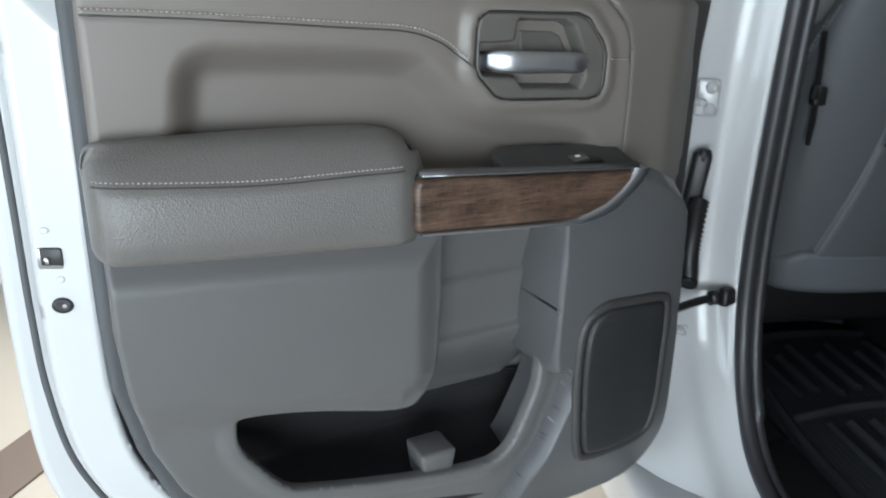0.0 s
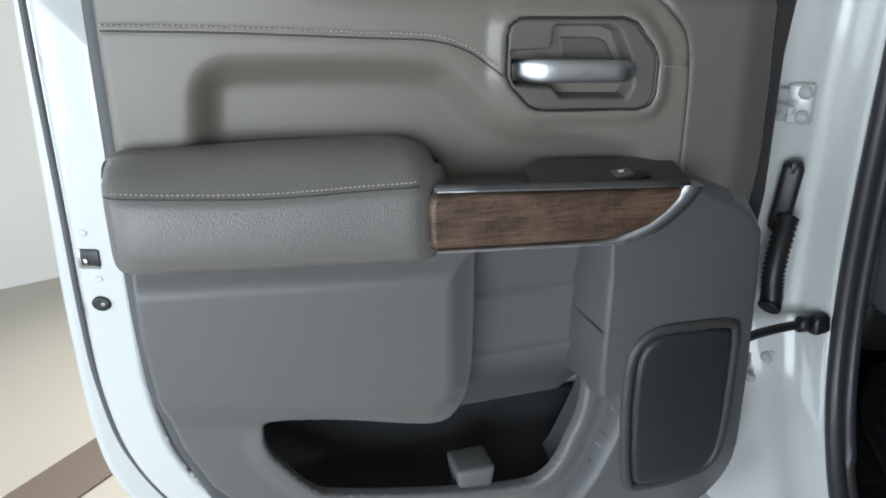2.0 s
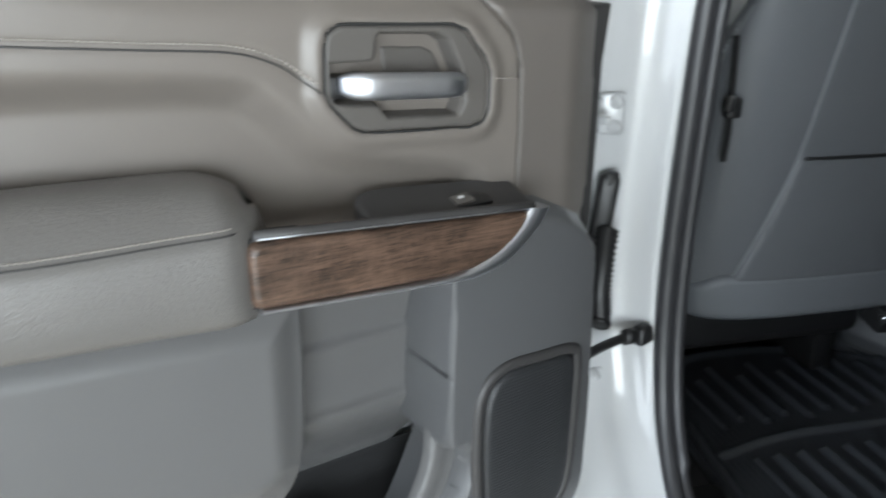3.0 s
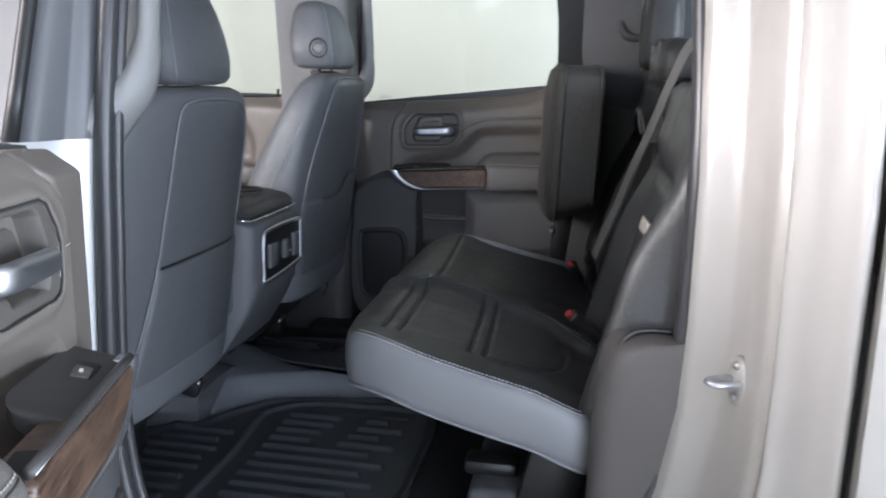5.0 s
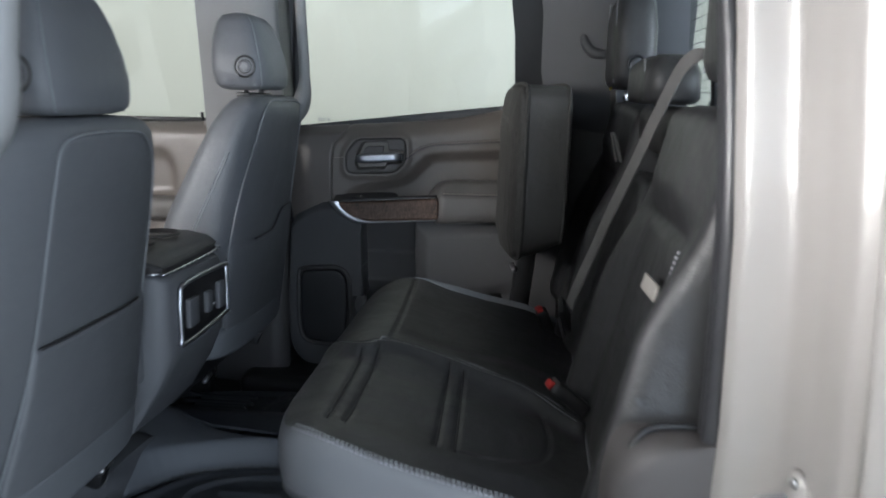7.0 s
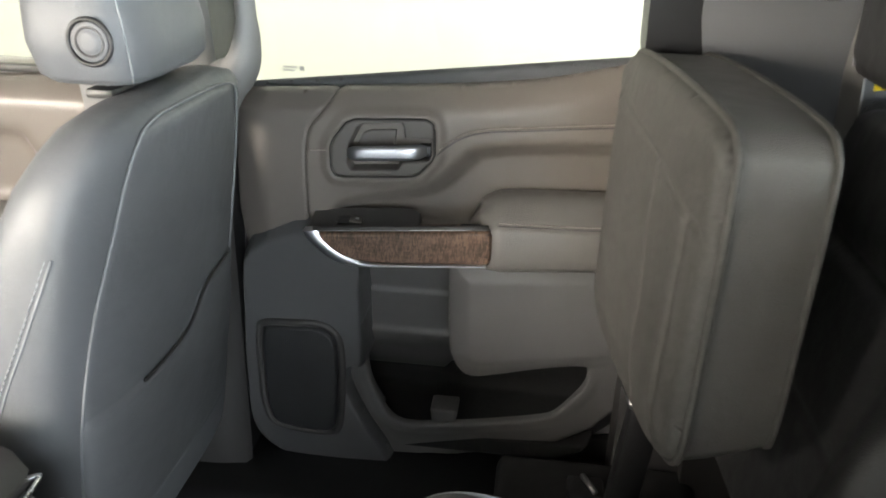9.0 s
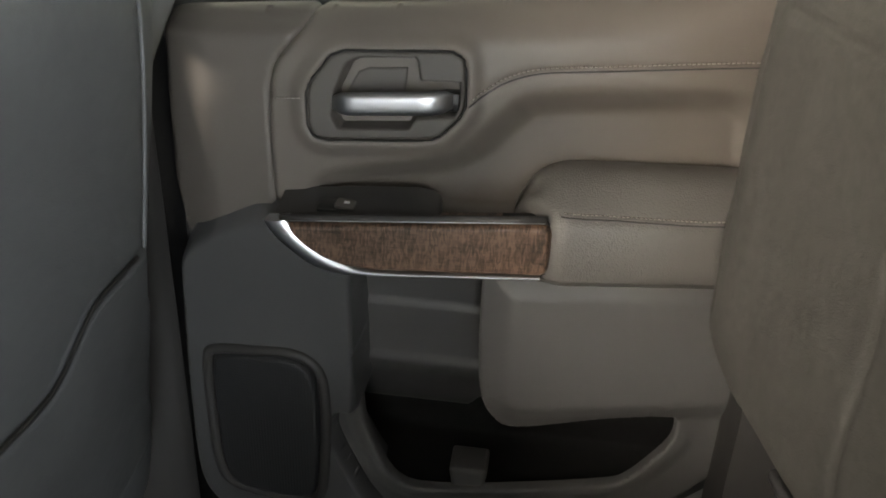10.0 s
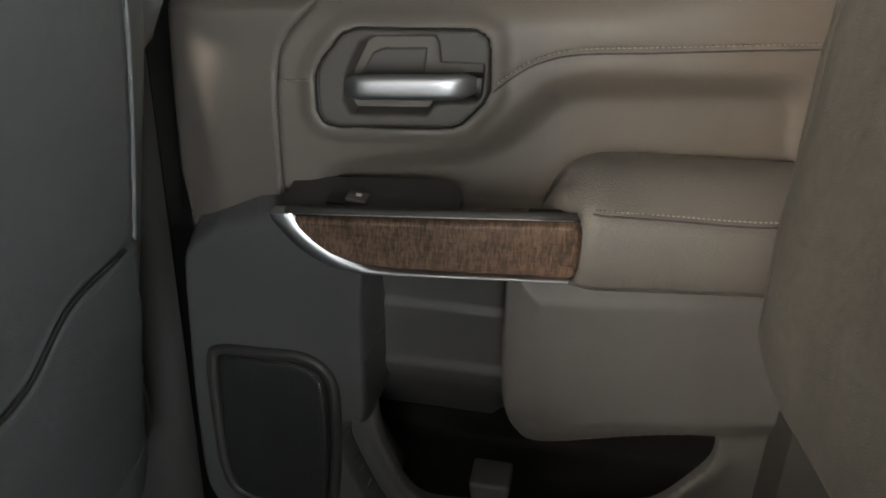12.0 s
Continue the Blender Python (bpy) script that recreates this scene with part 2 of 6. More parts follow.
def spline(pts, n=8, closed=False):
    """A smooth curve (Catmull-Rom) through pts."""
    p = [np.array(v, float) for v in pts]
    out = []
    m = len(p)
    for i in range(m if closed else m - 1):
        a, b, c, d = (p[(i - 1) % m] if closed or i > 0 else p[0]), p[i], p[(i + 1) % m], (p[(i + 2) % m] if closed or i + 2 < m else p[-1])
        for k in range(n):
            s = k / n
            out.append(0.5 * (2 * b + (c - a) * s + (2 * a - 5 * b + 4 * c - d) * s * s + (3 * b - a - 3 * c + d) * s ** 3))
    if not closed:
        out.append(p[-1])
    return np.array(out)


def line_dist(pts):
    p = np.asarray(pts, float)

    def f(a, b):
        d2 = np.full(a.shape, 1e9)
        for (x0, y0), (x1, y1) in zip(p[:-1], p[1:]):
            ex, ey = x1 - x0, y1 - y0
            s = np.clip(((a - x0) * ex + (b - y0) * ey) / (ex * ex + ey * ey + 1e-12), 0, 1)
            d2 = np.minimum(d2, (a - x0 - s * ex) ** 2 + (b - y0 - s * ey) ** 2)
        return np.sqrt(d2)
    return f


def field(name, sdf, box, height, step=0.005, depth=0.02, place=None, edge=0.0):
    """A panel over the region sdf > 0 of the (a, b) plane, height(a, b) above it, its rim rounded by edge and turned back by depth.
    place maps arrays a, b, h to points."""
    a0, a1, b0, b1 = box
    na, nb = int((a1 - a0) / step) + 2, int((b1 - b0) / step) + 2
    A, B = np.meshgrid(np.linspace(a0, a1, na), np.linspace(b0, b1, nb), indexing="ij")
    d = sdf(A, B)
    e = 1e-4
    for _ in range(2):
        near = np.abs(d) < step * 0.52
        ga, gb = (sdf(A + e, B) - sdf(A - e, B)) / (2 * e), (sdf(A, B + e) - sdf(A, B - e)) / (2 * e)
        n2 = ga * ga + gb * gb + 1e-9
        A = np.where(near, A - d * ga / n2, A)
        B = np.where(near, B - d * gb / n2, B)
        d = np.where(near, 0.0, sdf(A, B))
    keep = d > -1e-6
    h = height(A, B)
    if edge:
        s = np.clip(1 - np.maximum(d, 0) / edge, 0, 1)
        h = h - edge * (0.35 * s ** 2 + 0.65 * s ** 4)
    idx = -np.ones(A.shape, int)
    q = keep[:-1, :-1] & keep[1:, :-1] & keep[1:, 1:] & keep[:-1, 1:]
    used = np.zeros(A.shape, bool)
    for da, db in ((0, 0), (1, 0), (1, 1), (0, 1)):
        used[da:na - 1 + da, db:nb - 1 + db] |= q
    # corner triangles along the rim
    idx[used | keep] = np.arange((used | keep).sum())
    sel = used | keep
    va, vb, vh = A[sel], B[sel], h[sel]
    i00, i10, i11, i01 = idx[:-1, :-1], idx[1:, :-1], idx[1:, 1:], idx[:-1, 1:]
    faces = [f for f in np.stack([i00[q], i10[q], i11[q], i01[q]], 1).tolist()]
    k4 = np.stack([keep[:-1, :-1], keep[1:, :-1], keep[1:, 1:], keep[:-1, 1:]], 0)
    i4 = np.stack([i00, i10, i11, i01], 0)
    three = k4.sum(0) == 3
    for i, j in zip(*np.nonzero(three)):
        faces.append([int(i4[k, i, j]) for k in range(4) if k4[k, i, j]])
    # rim
    cnt = {}
    for f in faces:
        for k in range(len(f)):
            x, y = f[k], f[(k + 1) % len(f)]
            key = (x, y) if x < y else (y, x)
            cnt[key] = None if key in cnt else (x, y)
    rim = [v for v in cnt.values() if v]
    if depth:
        ids = sorted({i for v in rim for i in v})
        nxt = {i: len(va) + k for k, i in enumerate(ids)}
        va, vb, vh = np.concatenate([va, va[ids]]), np.concatenate([vb, vb[ids]]), np.concatenate([vh, vh[ids] - depth])
        faces += [[y, x, nxt[x], nxt[y]] for x, y in rim]
    pts = place(va, vb, vh) if place else (va, vh, vb)
    return to_mesh(name, np.stack(pts, 1), faces)


def tube(name, pts, r, seg=8, flat=1.0, up=(0, 0, 1), closed=False):
    """A round (or flattened) bar along pts. r may be a list."""
    p = [Vector(v) for v in pts]
    n = len(p)
    rr = r if isinstance(r, (list, tuple)) else [r] * n
    verts, faces = [], []
    for i, v in enumerate(p):
        t = (p[(i + 1) % n] - p[i - 1]) if closed else (p[min(i + 1, n - 1)] - p[max(i - 1, 0)])
        t.normalize()
        x = t.cross(Vector(up))
        if x.length < 1e-3:
            x = t.cross(Vector((1, 0.01, 0)))
        x.normalize()
        y = x.cross(t)
        for k in range(seg):
            a = 2 * math.pi * k / seg
            verts.append(v + x * (math.cos(a) * rr[i]) + y * (math.sin(a) * rr[i] * flat))
    m = n if closed else n - 1
    for i in range(m):
        for k in range(seg):
            a, b = i * seg, ((i + 1) % n) * seg
            faces.append((a + k, a + (k + 1) % seg, b + (k + 1) % seg, b + k))
    if not closed:
        faces += [tuple(range(seg))[::-1], tuple(range((n - 1) * seg, n * seg))]
    return to_mesh(name, verts, faces)


def loft(name, rings, seg=40, cap=True):
    """A skin over rings (centre, x axis, y axis, half x, half y, squareness)."""
    verts, faces = [], []
    for c, ax, ay, hx, hy, ex in rings:
        c, ax, ay = Vector(c), Vector(ax), Vector(ay)
        for k in range(seg):
            a = 2 * math.pi * (k + 0.5) / seg
            ca, sa = math.cos(a), math.sin(a)
            x = math.copysign(abs(ca) ** (2 / ex), ca) * hx
            y = math.copysign(abs(sa) ** (2 / ex), sa) * hy
            verts.append(c + ax * x + ay * y)
    for i in range(len(rings) - 1):
        for k in range(seg):
            a, b = i * seg, (i + 1) * seg
            faces.append((a + k, a + (k + 1) % seg, b + (k + 1) % seg, b + k))
    if cap:
        faces += [tuple(range(seg))[::-1], tuple(range((len(rings) - 1) * seg, len(rings) * seg))]
    return to_mesh(name, verts, faces)


def rbox(name, size, bevel=0.01, seg=3, at=(0, 0, 0), rot=(0, 0, 0), taper=None):
    bm = bmesh.new()
    bmesh.ops.create_cube(bm, size=1, matrix=Matrix.Diagonal((*size, 1)))
    if taper:
        for v in bm.verts:
            if v.co.z > 0:
                v.co.x *= taper[0]
                v.co.y *= taper[1]
    if bevel:
        bmesh.ops.bevel(bm, geom=list(bm.edges), offset=bevel, segments=seg, affect="EDGES", profile=0.5)
    bmesh.ops.transform(bm, matrix=pose(*at, *rot), verts=bm.verts)
    me = bpy.data.meshes.new(name)
    bm.to_mesh(me)
    bm.free()
    return sharp(me, 40)


def prism(name, outline, h0, h1, place, bevel=0.0, seg=2):
    """An outline in the (a, b) plane drawn out from h0 to h1."""
    bm = bmesh.new()
    lo = [bm.verts.new(place(a, b, h0)) for a, b in outline]
    hi = [bm.verts.new(place(a, b, h1)) for a, b in outline]
    n = len(lo)
    bm.faces.new(lo[::-1])
    top = bm.faces.new(hi)
    for i in range(n):
        bm.faces.new((lo[i], lo[(i + 1) % n], hi[(i + 1) % n], hi[i]))
    bmesh.ops.recalc_face_normals(bm, faces=bm.faces)
    if bevel:
        bmesh.ops.bevel(bm, geom=list(top.edges), offset=bevel, segments=seg, affect="EDGES", profile=0.5)
    me = bpy.data.meshes.new(name)
    bm.to_mesh(me)
    bm.free()
    return sharp(me, 35)


def strip(name, path, width, thick, side):
    """A band along path: width across (towards side), thick."""
    p = [Vector(v) for v in path]
    verts, faces = [], []
    for i, v in enumerate(p):
        t = (p[min(i + 1, len(p) - 1)] - p[max(i - 1, 0)]).normalized()
        s = Vector(side)
        s = (s - t * s.dot(t)).normalized()
        n = t.cross(s)
        for a, b in ((-1, -1), (1, -1), (1, 1), (-1, 1)):
            verts.append(v + s * (a * width / 2) + n * (b * thick / 2))
    for i in range(len(p) - 1):
        for k in range(4):
            faces.append((i * 4 + k, i * 4 + (k + 1) % 4, i * 4 + 4 + (k + 1) % 4, i * 4 + 4 + k))
    faces += [(3, 2, 1, 0), tuple(len(p) * 4 - 4 + k for k in range(4))]
    return sharp(to_mesh(name, verts, faces), 50)


def stitches(name, pts, normal, length=0.0042, gap=0.0016, r=0.0006):
    """A row of short thread bars along a curve."""
    p = np.asarray(pts, float)
    seg = np.linalg.norm(np.diff(p, axis=0), axis=1)
    s = np.concatenate([[0], np.cumsum(seg)])
    n = max(1, int(s[-1] / (length + gap)))
    nv = np.asarray(normal, float)
    nv = nv / np.linalg.norm(nv)
    verts, faces = [], []
    for k in range(n):
        a, b = k * (length + gap), k * (length + gap) + length
        va, vb = (np.array([np.interp(x, s, p[:, i]) for i in range(3)]) for x in (a, b))
        t = (vb - va) / (np.linalg.norm(vb - va) + 1e-9)
        w = np.cross(t, nv)
        i = len(verts)
        for v, q in ((va, 0.6), (vb, 0.6)):
            verts += [v - w * r, v + w * r, v + nv * r * 1.6]
        faces += [(i, i + 1, i + 4, i + 3), (i + 1, i + 2, i + 5, i + 4), (i + 2, i, i + 3, i + 5), (i, i + 2, i + 1), (i + 3, i + 4, i + 5)]
    return to_mesh(name, verts, faces)


def ribbon(name, e0, e1, normal, bulge, depth, n=6):
    """A band between two edge curves of equal count, arched by bulge along normal, its edges turned back by depth."""
    nv = Vector(normal)
    rows = []
    for a, b in zip(e0, e1):
        a, b = Vector(a), Vector(b)
        row = [a - nv * depth] + [a.lerp(b, k / n) + nv * (bulge * math.sin(math.pi * k / n) ** 0.6 if 0 < k < n else 0.0) for k in range(n + 1)] + [b - nv * depth]
        rows.append(row)
    w = n + 3
    verts = [v for r in rows for v in r]
    faces = [(i * w + j, i * w + j + 1, (i + 1) * w + j + 1, (i + 1) * w + j) for i in range(len(rows) - 1) for j in range(w - 1)]
    faces += [tuple(range(w)), tuple((len(rows) - 1) * w + k for k in range(w))]
    return sharp(to_mesh(name, verts, faces), 50)


# ---- the rear doors ----
HINGE_X, OPEN = 1.023, 69.67
SILL = spline([(-0.06, 1.328), (0.04, 1.334), (0.165, 1.341), (0.27, 1.347), (0.41, 1.357), (0.532, 1.372), (0.632, 1.395), (0.675, 1.410), (0.80, 1.460)], 6)
SCALLOP = poly_sdf(spline([(0.70, 1.12), (0.690, 1.20), (0.682, 1.25), (0.655, 1.276), (0.60, 1.279), (0.43, 1.268), (0.385, 1.243), (0.33, 1.196), (0.22, 1.172), (0.17, 1.15), (0.17, 1.10), (0.40, 1.08)], 5, True))
BEZEL_OUT = [(0.3470, 1.290), (0.3445, 1.299), (0.335, 1.3045), (0.213, 1.3005), (0.1985, 1.295), (0.1763, 1.266), (0.1707, 1.252), (0.1712, 1.212), (0.1765, 1.2015), (0.189, 1.1985), (0.3105, 1.204), (0.3228, 1.2093), (0.344, 1.234), (0.3480, 1.244)]
BEZEL_MID = np.array([0.258, 1.250])
BEZEL_CORE = poly_sdf([tuple(BEZEL_MID + (np.array(p) - BEZEL_MID) * np.array([0.940, 0.900])) for p in BEZEL_OUT])


def BEZEL_SDF(u, z):
    return BEZEL_CORE(u, z) + 0.0053


def bezel_rim(grow):
    """Points of the bezel's outline, grown outwards."""
    out = []
    for a in np.linspace(0, 2 * math.pi, 120, endpoint=False):
        lo, hi = 0.01, 0.16
        for _ in range(24):
            r = (lo + hi) / 2
            q = BEZEL_MID + r * np.array([math.cos(a), math.sin(a)])
            if float(BEZEL_SDF(np.array(q[0]), np.array(q[1]))) + grow > 0:
                lo = r
            else:
                hi = r
        out.append(tuple(BEZEL_MID + lo * np.array([math.cos(a), math.sin(a)])))
    return out


RECESS_SDF = poly_sdf([(0.343, 1.2717), (0.298, 1.2715), (0.296, 1.291), (0.291, 1.297), (0.2284, 1.2945), (0.216, 1.2878), (0.201, 1.2563), (0.197, 1.225), (0.2045, 1.2107), (0.285, 1.2146), (0.294, 1.227), (0.3375, 1.2307), (0.3425, 1.242)])
STITCH_LINE = spline([(0.757, 1.308), (0.642, 1.302), (0.507, 1.292), (0.43, 1.286), (0.391, 1.274), (0.368, 1.259), (0.352, 1.246)], 6)
SEAM_LINE = spline([(0.175, 1.337), (0.162, 1.315), (0.137, 1.284), (0.128, 1.252), (0.125, 1.193), (0.127, 1.12)], 5)
POCKET = poly_sdf(spline([(0.222, 1.050), (0.221, 0.950), (0.223, 0.857), (0.231, 0.791), (0.248, 0.745), (0.263, 0.712), (0.284, 0.690), (0.315, 0.683), (0.383, 0.688), (0.48, 0.702), (0.56, 0.717), (0.590, 0.729), (0.622, 0.767), (0.642, 0.799), (0.645, 0.824), (0.634, 0.839), (0.56, 0.830), (0.44, 0.804), (0.402, 0.818), (0.384, 0.859), (0.378, 0.940), (0.376, 1.050), (0.36, 1.100), (0.25, 1.100)], 4, True))
BOLSTER = poly_sdf([(0.25, 1.2), (-0.1, 1.2), (-0.1, 0.5)] + [tuple(p) for p in spline([(0.30, 0.5), (0.262, 0.63), (0.226, 0.705), (0.198, 0.770), (0.193, 0.800), (0.203, 0.820), (0.226, 0.836), (0.224, 1.0)], 4)])
LOWPAD = poly_sdf([(0.90, 1.075), (0.376, 1.046), (0.378, 0.847), (0.399, 0.817), (0.434, 0.803), (0.625, 0.827), (0.90, 0.871)])
SPEAKER_PTS = [(0.167, 0.69), (0.175, 0.76), (0.177, 0.835), (0.171, 0.885), (0.144, 0.908), (0.094, 0.907), (0.044, 0.9), (0.031, 0.88), (0.03, 0.8), (0.033, 0.725), (0.049, 0.686), (0.094, 0.676), (0.144, 0.676)]
SPEAKER_IN = poly_sdf(spline(SPEAKER_PTS, 5, True))


def base(u):
    return 0.224 - 0.085 * u


def upper_h(u, z):
    top = np.interp(u, SILL[:, 0], SILL[:, 1])
    h = base(u) + 0 * z
    h = h - 0.026 * smooth01(SCALLOP(u, z) / 0.04)
    h = h + 0.006 * smooth01((BEZEL_SDF(u, z) + 0.022) / 0.016)
    h = h - 0.024 * smooth01((BEZEL_SDF(u, z) + 0.001) / 0.007)
    d = line_dist(STITCH_LINE)(u, z)
    h = h - 0.0022 * np.exp(-(d / 0.003) ** 2)
    r = np.clip(1 - (top - z) / 0.055, 0, 1)
    return h - 0.034 * r ** 2.2


def round_off(u):
    return 0.022 * np.clip((0.20 - u) / 0.20, 0, 1.2) ** 2


def lower_h(u, z, proud=0.032):
    h = 0.213 - 0.055 * u + 0 * z
    h = h + proud * smooth01((BOLSTER(u, z) + 0.007) / 0.016) - round_off(u)
    h = h - 0.020 * smooth01((0.70 - z) / 0.12)
    lip = smooth01((0.030 + POCKET(u, z)) / 0.02) * smooth01((0.84 - z) / 0.05)
    h = h + 0.004 * lip * (u > 0.2)
    h = h - 0.006 + 0.016 * smooth01(LOWPAD(u, z) / 0.045)
    h = h - 0.03 * smooth01((z - np.interp(u, [0.0, 0.016, 0.05, 0.1, 0.15, 0.2], [1.04, 1.06, 1.085, 1.105, 1.11, 1.12]) + 0.02) / 0.04) * (u < 0.2)
    return h - 0.03 * (SPEAKER_IN(u, z) > -0.004)


def well_h(u, z):
    """The back of the map pocket, with two shallow steps."""
    return 0.150 - 0.030 * smooth01((1.06 - z) / 0.16) + 0.008 * smooth01((0.955 - z) / 0.010) + 0.008 * smooth01((0.868 - z) / 0.010) - 0.090 * smooth01((0.87 - z) / 0.16) + 0.13 * smooth01((0.690 - z) / 0.035)


def ring_sdf(sdf, lo, hi):
    return lambda a, b: np.minimum(sdf(a, b) + lo, hi - sdf(a, b))


def rear_door(label, sgn, m):
    door = thing("car_door", label, "car door", "rear doors", m=m)

    def put(a, b, h):
        return a, sgn * h, b

    def put1(a, b, h):
        return (a, sgn * h, b)

    def curve(pts, hf, lift=0.0):
        p = np.asarray(pts, float)
        return np.stack([p[:, 0], sgn * (hf(p[:, 0], p[:, 1]) + lift), p[:, 1]], 1)

    # painted shell
    cut = 0.04 if sgn > 0 else 0.0
    skin = spline([(-0.055, 1.295 - cut), (-0.055, 0.9), (-0.055, 0.60), (-0.03, 0.535), (0.10, 0.52), (0.45, 0.525), (0.70, 0.545), (0.80, 0.60), (0.846, 0.68), (0.864, 0.77), (0.868, 0.93), (0.864, 1.10), (0.859, 1.28), (0.856, 1.385 - cut)], 5)
    part("outer_panel", prism("outer_panel", list(skin), -0.035, 0.022, put1, 0.012, 3), PAINT, door)
    inner = spline([(-0.035, 1.295 - cut), (-0.035, 0.9), (-0.035, 0.62), (-0.01, 0.565), (0.12, 0.548), (0.45, 0.553), (0.655, 0.585), (0.745, 0.655), (0.805, 0.755), (0.828, 0.86), (0.832, 0.98), (0.830, 1.10), (0.828, 1.28), (0.826, 1.385 - cut)], 5)
    inner_sdf = poly_sdf(list(inner))
    part("inner_panel", prism("inner_panel", list(inner), 0.026, 0.034, put1), PAINT, door)
    part("door_jamb", field("door_jamb", ring_sdf(inner_sdf, 0.0, 0.058), (-0.05, 0.85, 0.53, 1.44), lambda u, z: 0.098 + 0.026 * np.clip(inner_sdf(u, z) / 0.058, 0, 1), 0.004, 0.05, put, 0.008), PAINT, door)
    band = [(-0.026, 1.33), (-0.026, 0.9), (-0.026, 0.63), (0.0, 0.578), (0.12, 0.562), (0.45, 0.57), (0.627, 0.613), (0.711, 0.693), (0.754, 0.803), (0.773, 0.89), (0.777, 0.98), (0.777, 1.10), (0.774, 1.28), (0.771, 1.42)]
    part("trim_backing", field("trim_backing", ring_sdf(poly_sdf(band), 0.0, 0.03), (-0.04, 0.80, 0.55, 1.43), lambda u, z: 0.134 + 0 * u, 0.005, 0.02, put, 0.004), SEAL_GREY, door, "grey foam backing edge, darkened for groove shade")
    seal = spline([(0.846, 1.40), (0.848, 1.28), (0.849, 1.10), (0.850, 0.965), (0.846, 0.86), (0.826, 0.752), (0.768, 0.645), (0.67, 0.572), (0.45, 0.538), (0.12, 0.533), (-0.02, 0.55), (-0.047, 0.62)], 8)
    part("seal", tube("seal", [(a - 0.008, sgn * 0.056, b) for a, b in seal], 0.0040, 8, 1.0, (0, 1, 0)), SEAL_GREY, door, "grey rubber door seal")
    # latch and jamb details
    tilt = 24
    part("latch", rbox("latch", (0.027, 0.008, 0.0245), 0.003, 2, (0.8135, sgn * 0.1045, 1.0515), (0, 0, -sgn * tilt)), STEEL, door, "polished steel latch plate")
    part("latch_slot", rbox("latch_slot", (0.0245, 0.008, 0.0215), 0.003, 2, (0.8120, sgn * 0.1056, 1.0530), (0, 0, -sgn * tilt)), BLACK, door)
    part("latch_pawl", rbox("latch_pawl", (0.005, 0.006, 0.008), 0.002, 2, (0.8170, sgn * 0.1075, 1.0500), (0, 20, -sgn * tilt)), STEEL, door)
    dn = Vector((0.41, sgn * 0.91, 0))
    tg = Vector((-0.91, sgn * 0.41, 0))

    def stud(name, u, w, z, r, h, material):
        c = Vector((u, sgn * w, z))
        part(name, loft(name, [(c - dn * 0.004, tg, (0, 0, 1), r, r * 0.8, 2), (c + dn * h, tg, (0, 0, 1), r * 0.9, r * 0.7, 2), (c + dn * h * 0.9, tg, (0, 0, 1), r * 0.5, r * 0.4, 2)], 16), material, door)
    stud("jamb_plug", 0.8085, 0.1085, 0.9965, 0.0125, 0.003, BLACK)
    stud("plug_screw", 0.8065, 0.1115, 0.9965, 0.0030, 0.002, STEEL)
    for uu, ww, zz in ((0.8155, 0.105, 1.083), (0.807, 0.109, 1.027), (0.787, 0.060, 0.697)):
        stud("jamb_bolt", uu, ww, zz, 0.0055, 0.0012, PAINT)
    # upper trim
    up_out = [(x, z) for x, z in SEAM_LINE[::-1]] + [(x, z) for x, z in SILL if 0.18 < x < 0.74] + [(0.757, 1.425), (0.760, 1.30), (0.762, 1.18), (0.764, 1.08), (0.40, 1.06), (0.16, 1.08)]
    part("upper_panel", field("upper_panel", poly_sdf(up_out), (0.10, 0.79, 1.04, 1.47), upper_h, 0.0042, 0.03, put, 0.004), TRIM, door, "brown-grey soft-touch upper trim")
    tri_out = [(x + 0.0, z) for x, z in SEAM_LINE] + [(0.127, 1.06), (0.0, 1.05), (-0.012, 1.12), (-0.008, 1.24), (-0.002, 1.327), (0.05, 1.333), (0.165, 1.341)]

    def tri_h(u, z):
        return 0.212 - 0.004 + 0 * z - 0.030 * smooth01((0.06 - u) / 0.09) - 0.03 * smooth01(1 - (np.interp(u, SILL[:, 0], SILL[:, 1]) - z) / 0.03)
    part("front_panel", field("front_panel", poly_sdf(tri_out), (-0.04, 0.19, 1.03, 1.36), tri_h, 0.005, 0.03, put, 0.004), TRIM_FRONT, door)
    filler = [(-0.05, 1.31), (-0.042, 1.24), (-0.042, 1.06), (-0.03, 0.95), (0.06, 0.95), (0.06, 1.31)]
    part("hinge_side_cover", prism("hinge_side_cover", filler, 0.118, 0.165, put1, 0.01, 3), TRIM_DARK, door)
    part("stitching", stitches("stitching", curve(STITCH_LINE + np.array([0, 0.004]), upper_h, 0.0007), (0, sgn, 0), 0.0034, 0.0018, 0.00085), STITCH, door)
    part("fold_seam", tube("fold_seam", curve(STITCH_LINE - np.array([0, 0.002]), upper_h, 0.0004), 0.0010, 5), TRIM_DARK, door)
    part("bezel_stitching", stitches("bezel_stitching", curve([(0.164, 1.246), (0.130, 1.2435)], upper_h, 0.0008), (0, sgn, 0)), STITCH, door)

    # pull handle
    def bez_h(u, z):
        h = base(u) + 0.004 + 0 * z
        r = RECESS_SDF(u, z)
        h = h - 0.030 * smooth01(r / 0.0065)
        island = poly_sdf([(0.284, 1.284), (0.236, 1.282), (0.222, 1.276), (0.208, 1.250), (0.207, 1.224), (0.278, 1.226)])(u, z)
        return h + 0.010 * smooth01(island / 0.004)
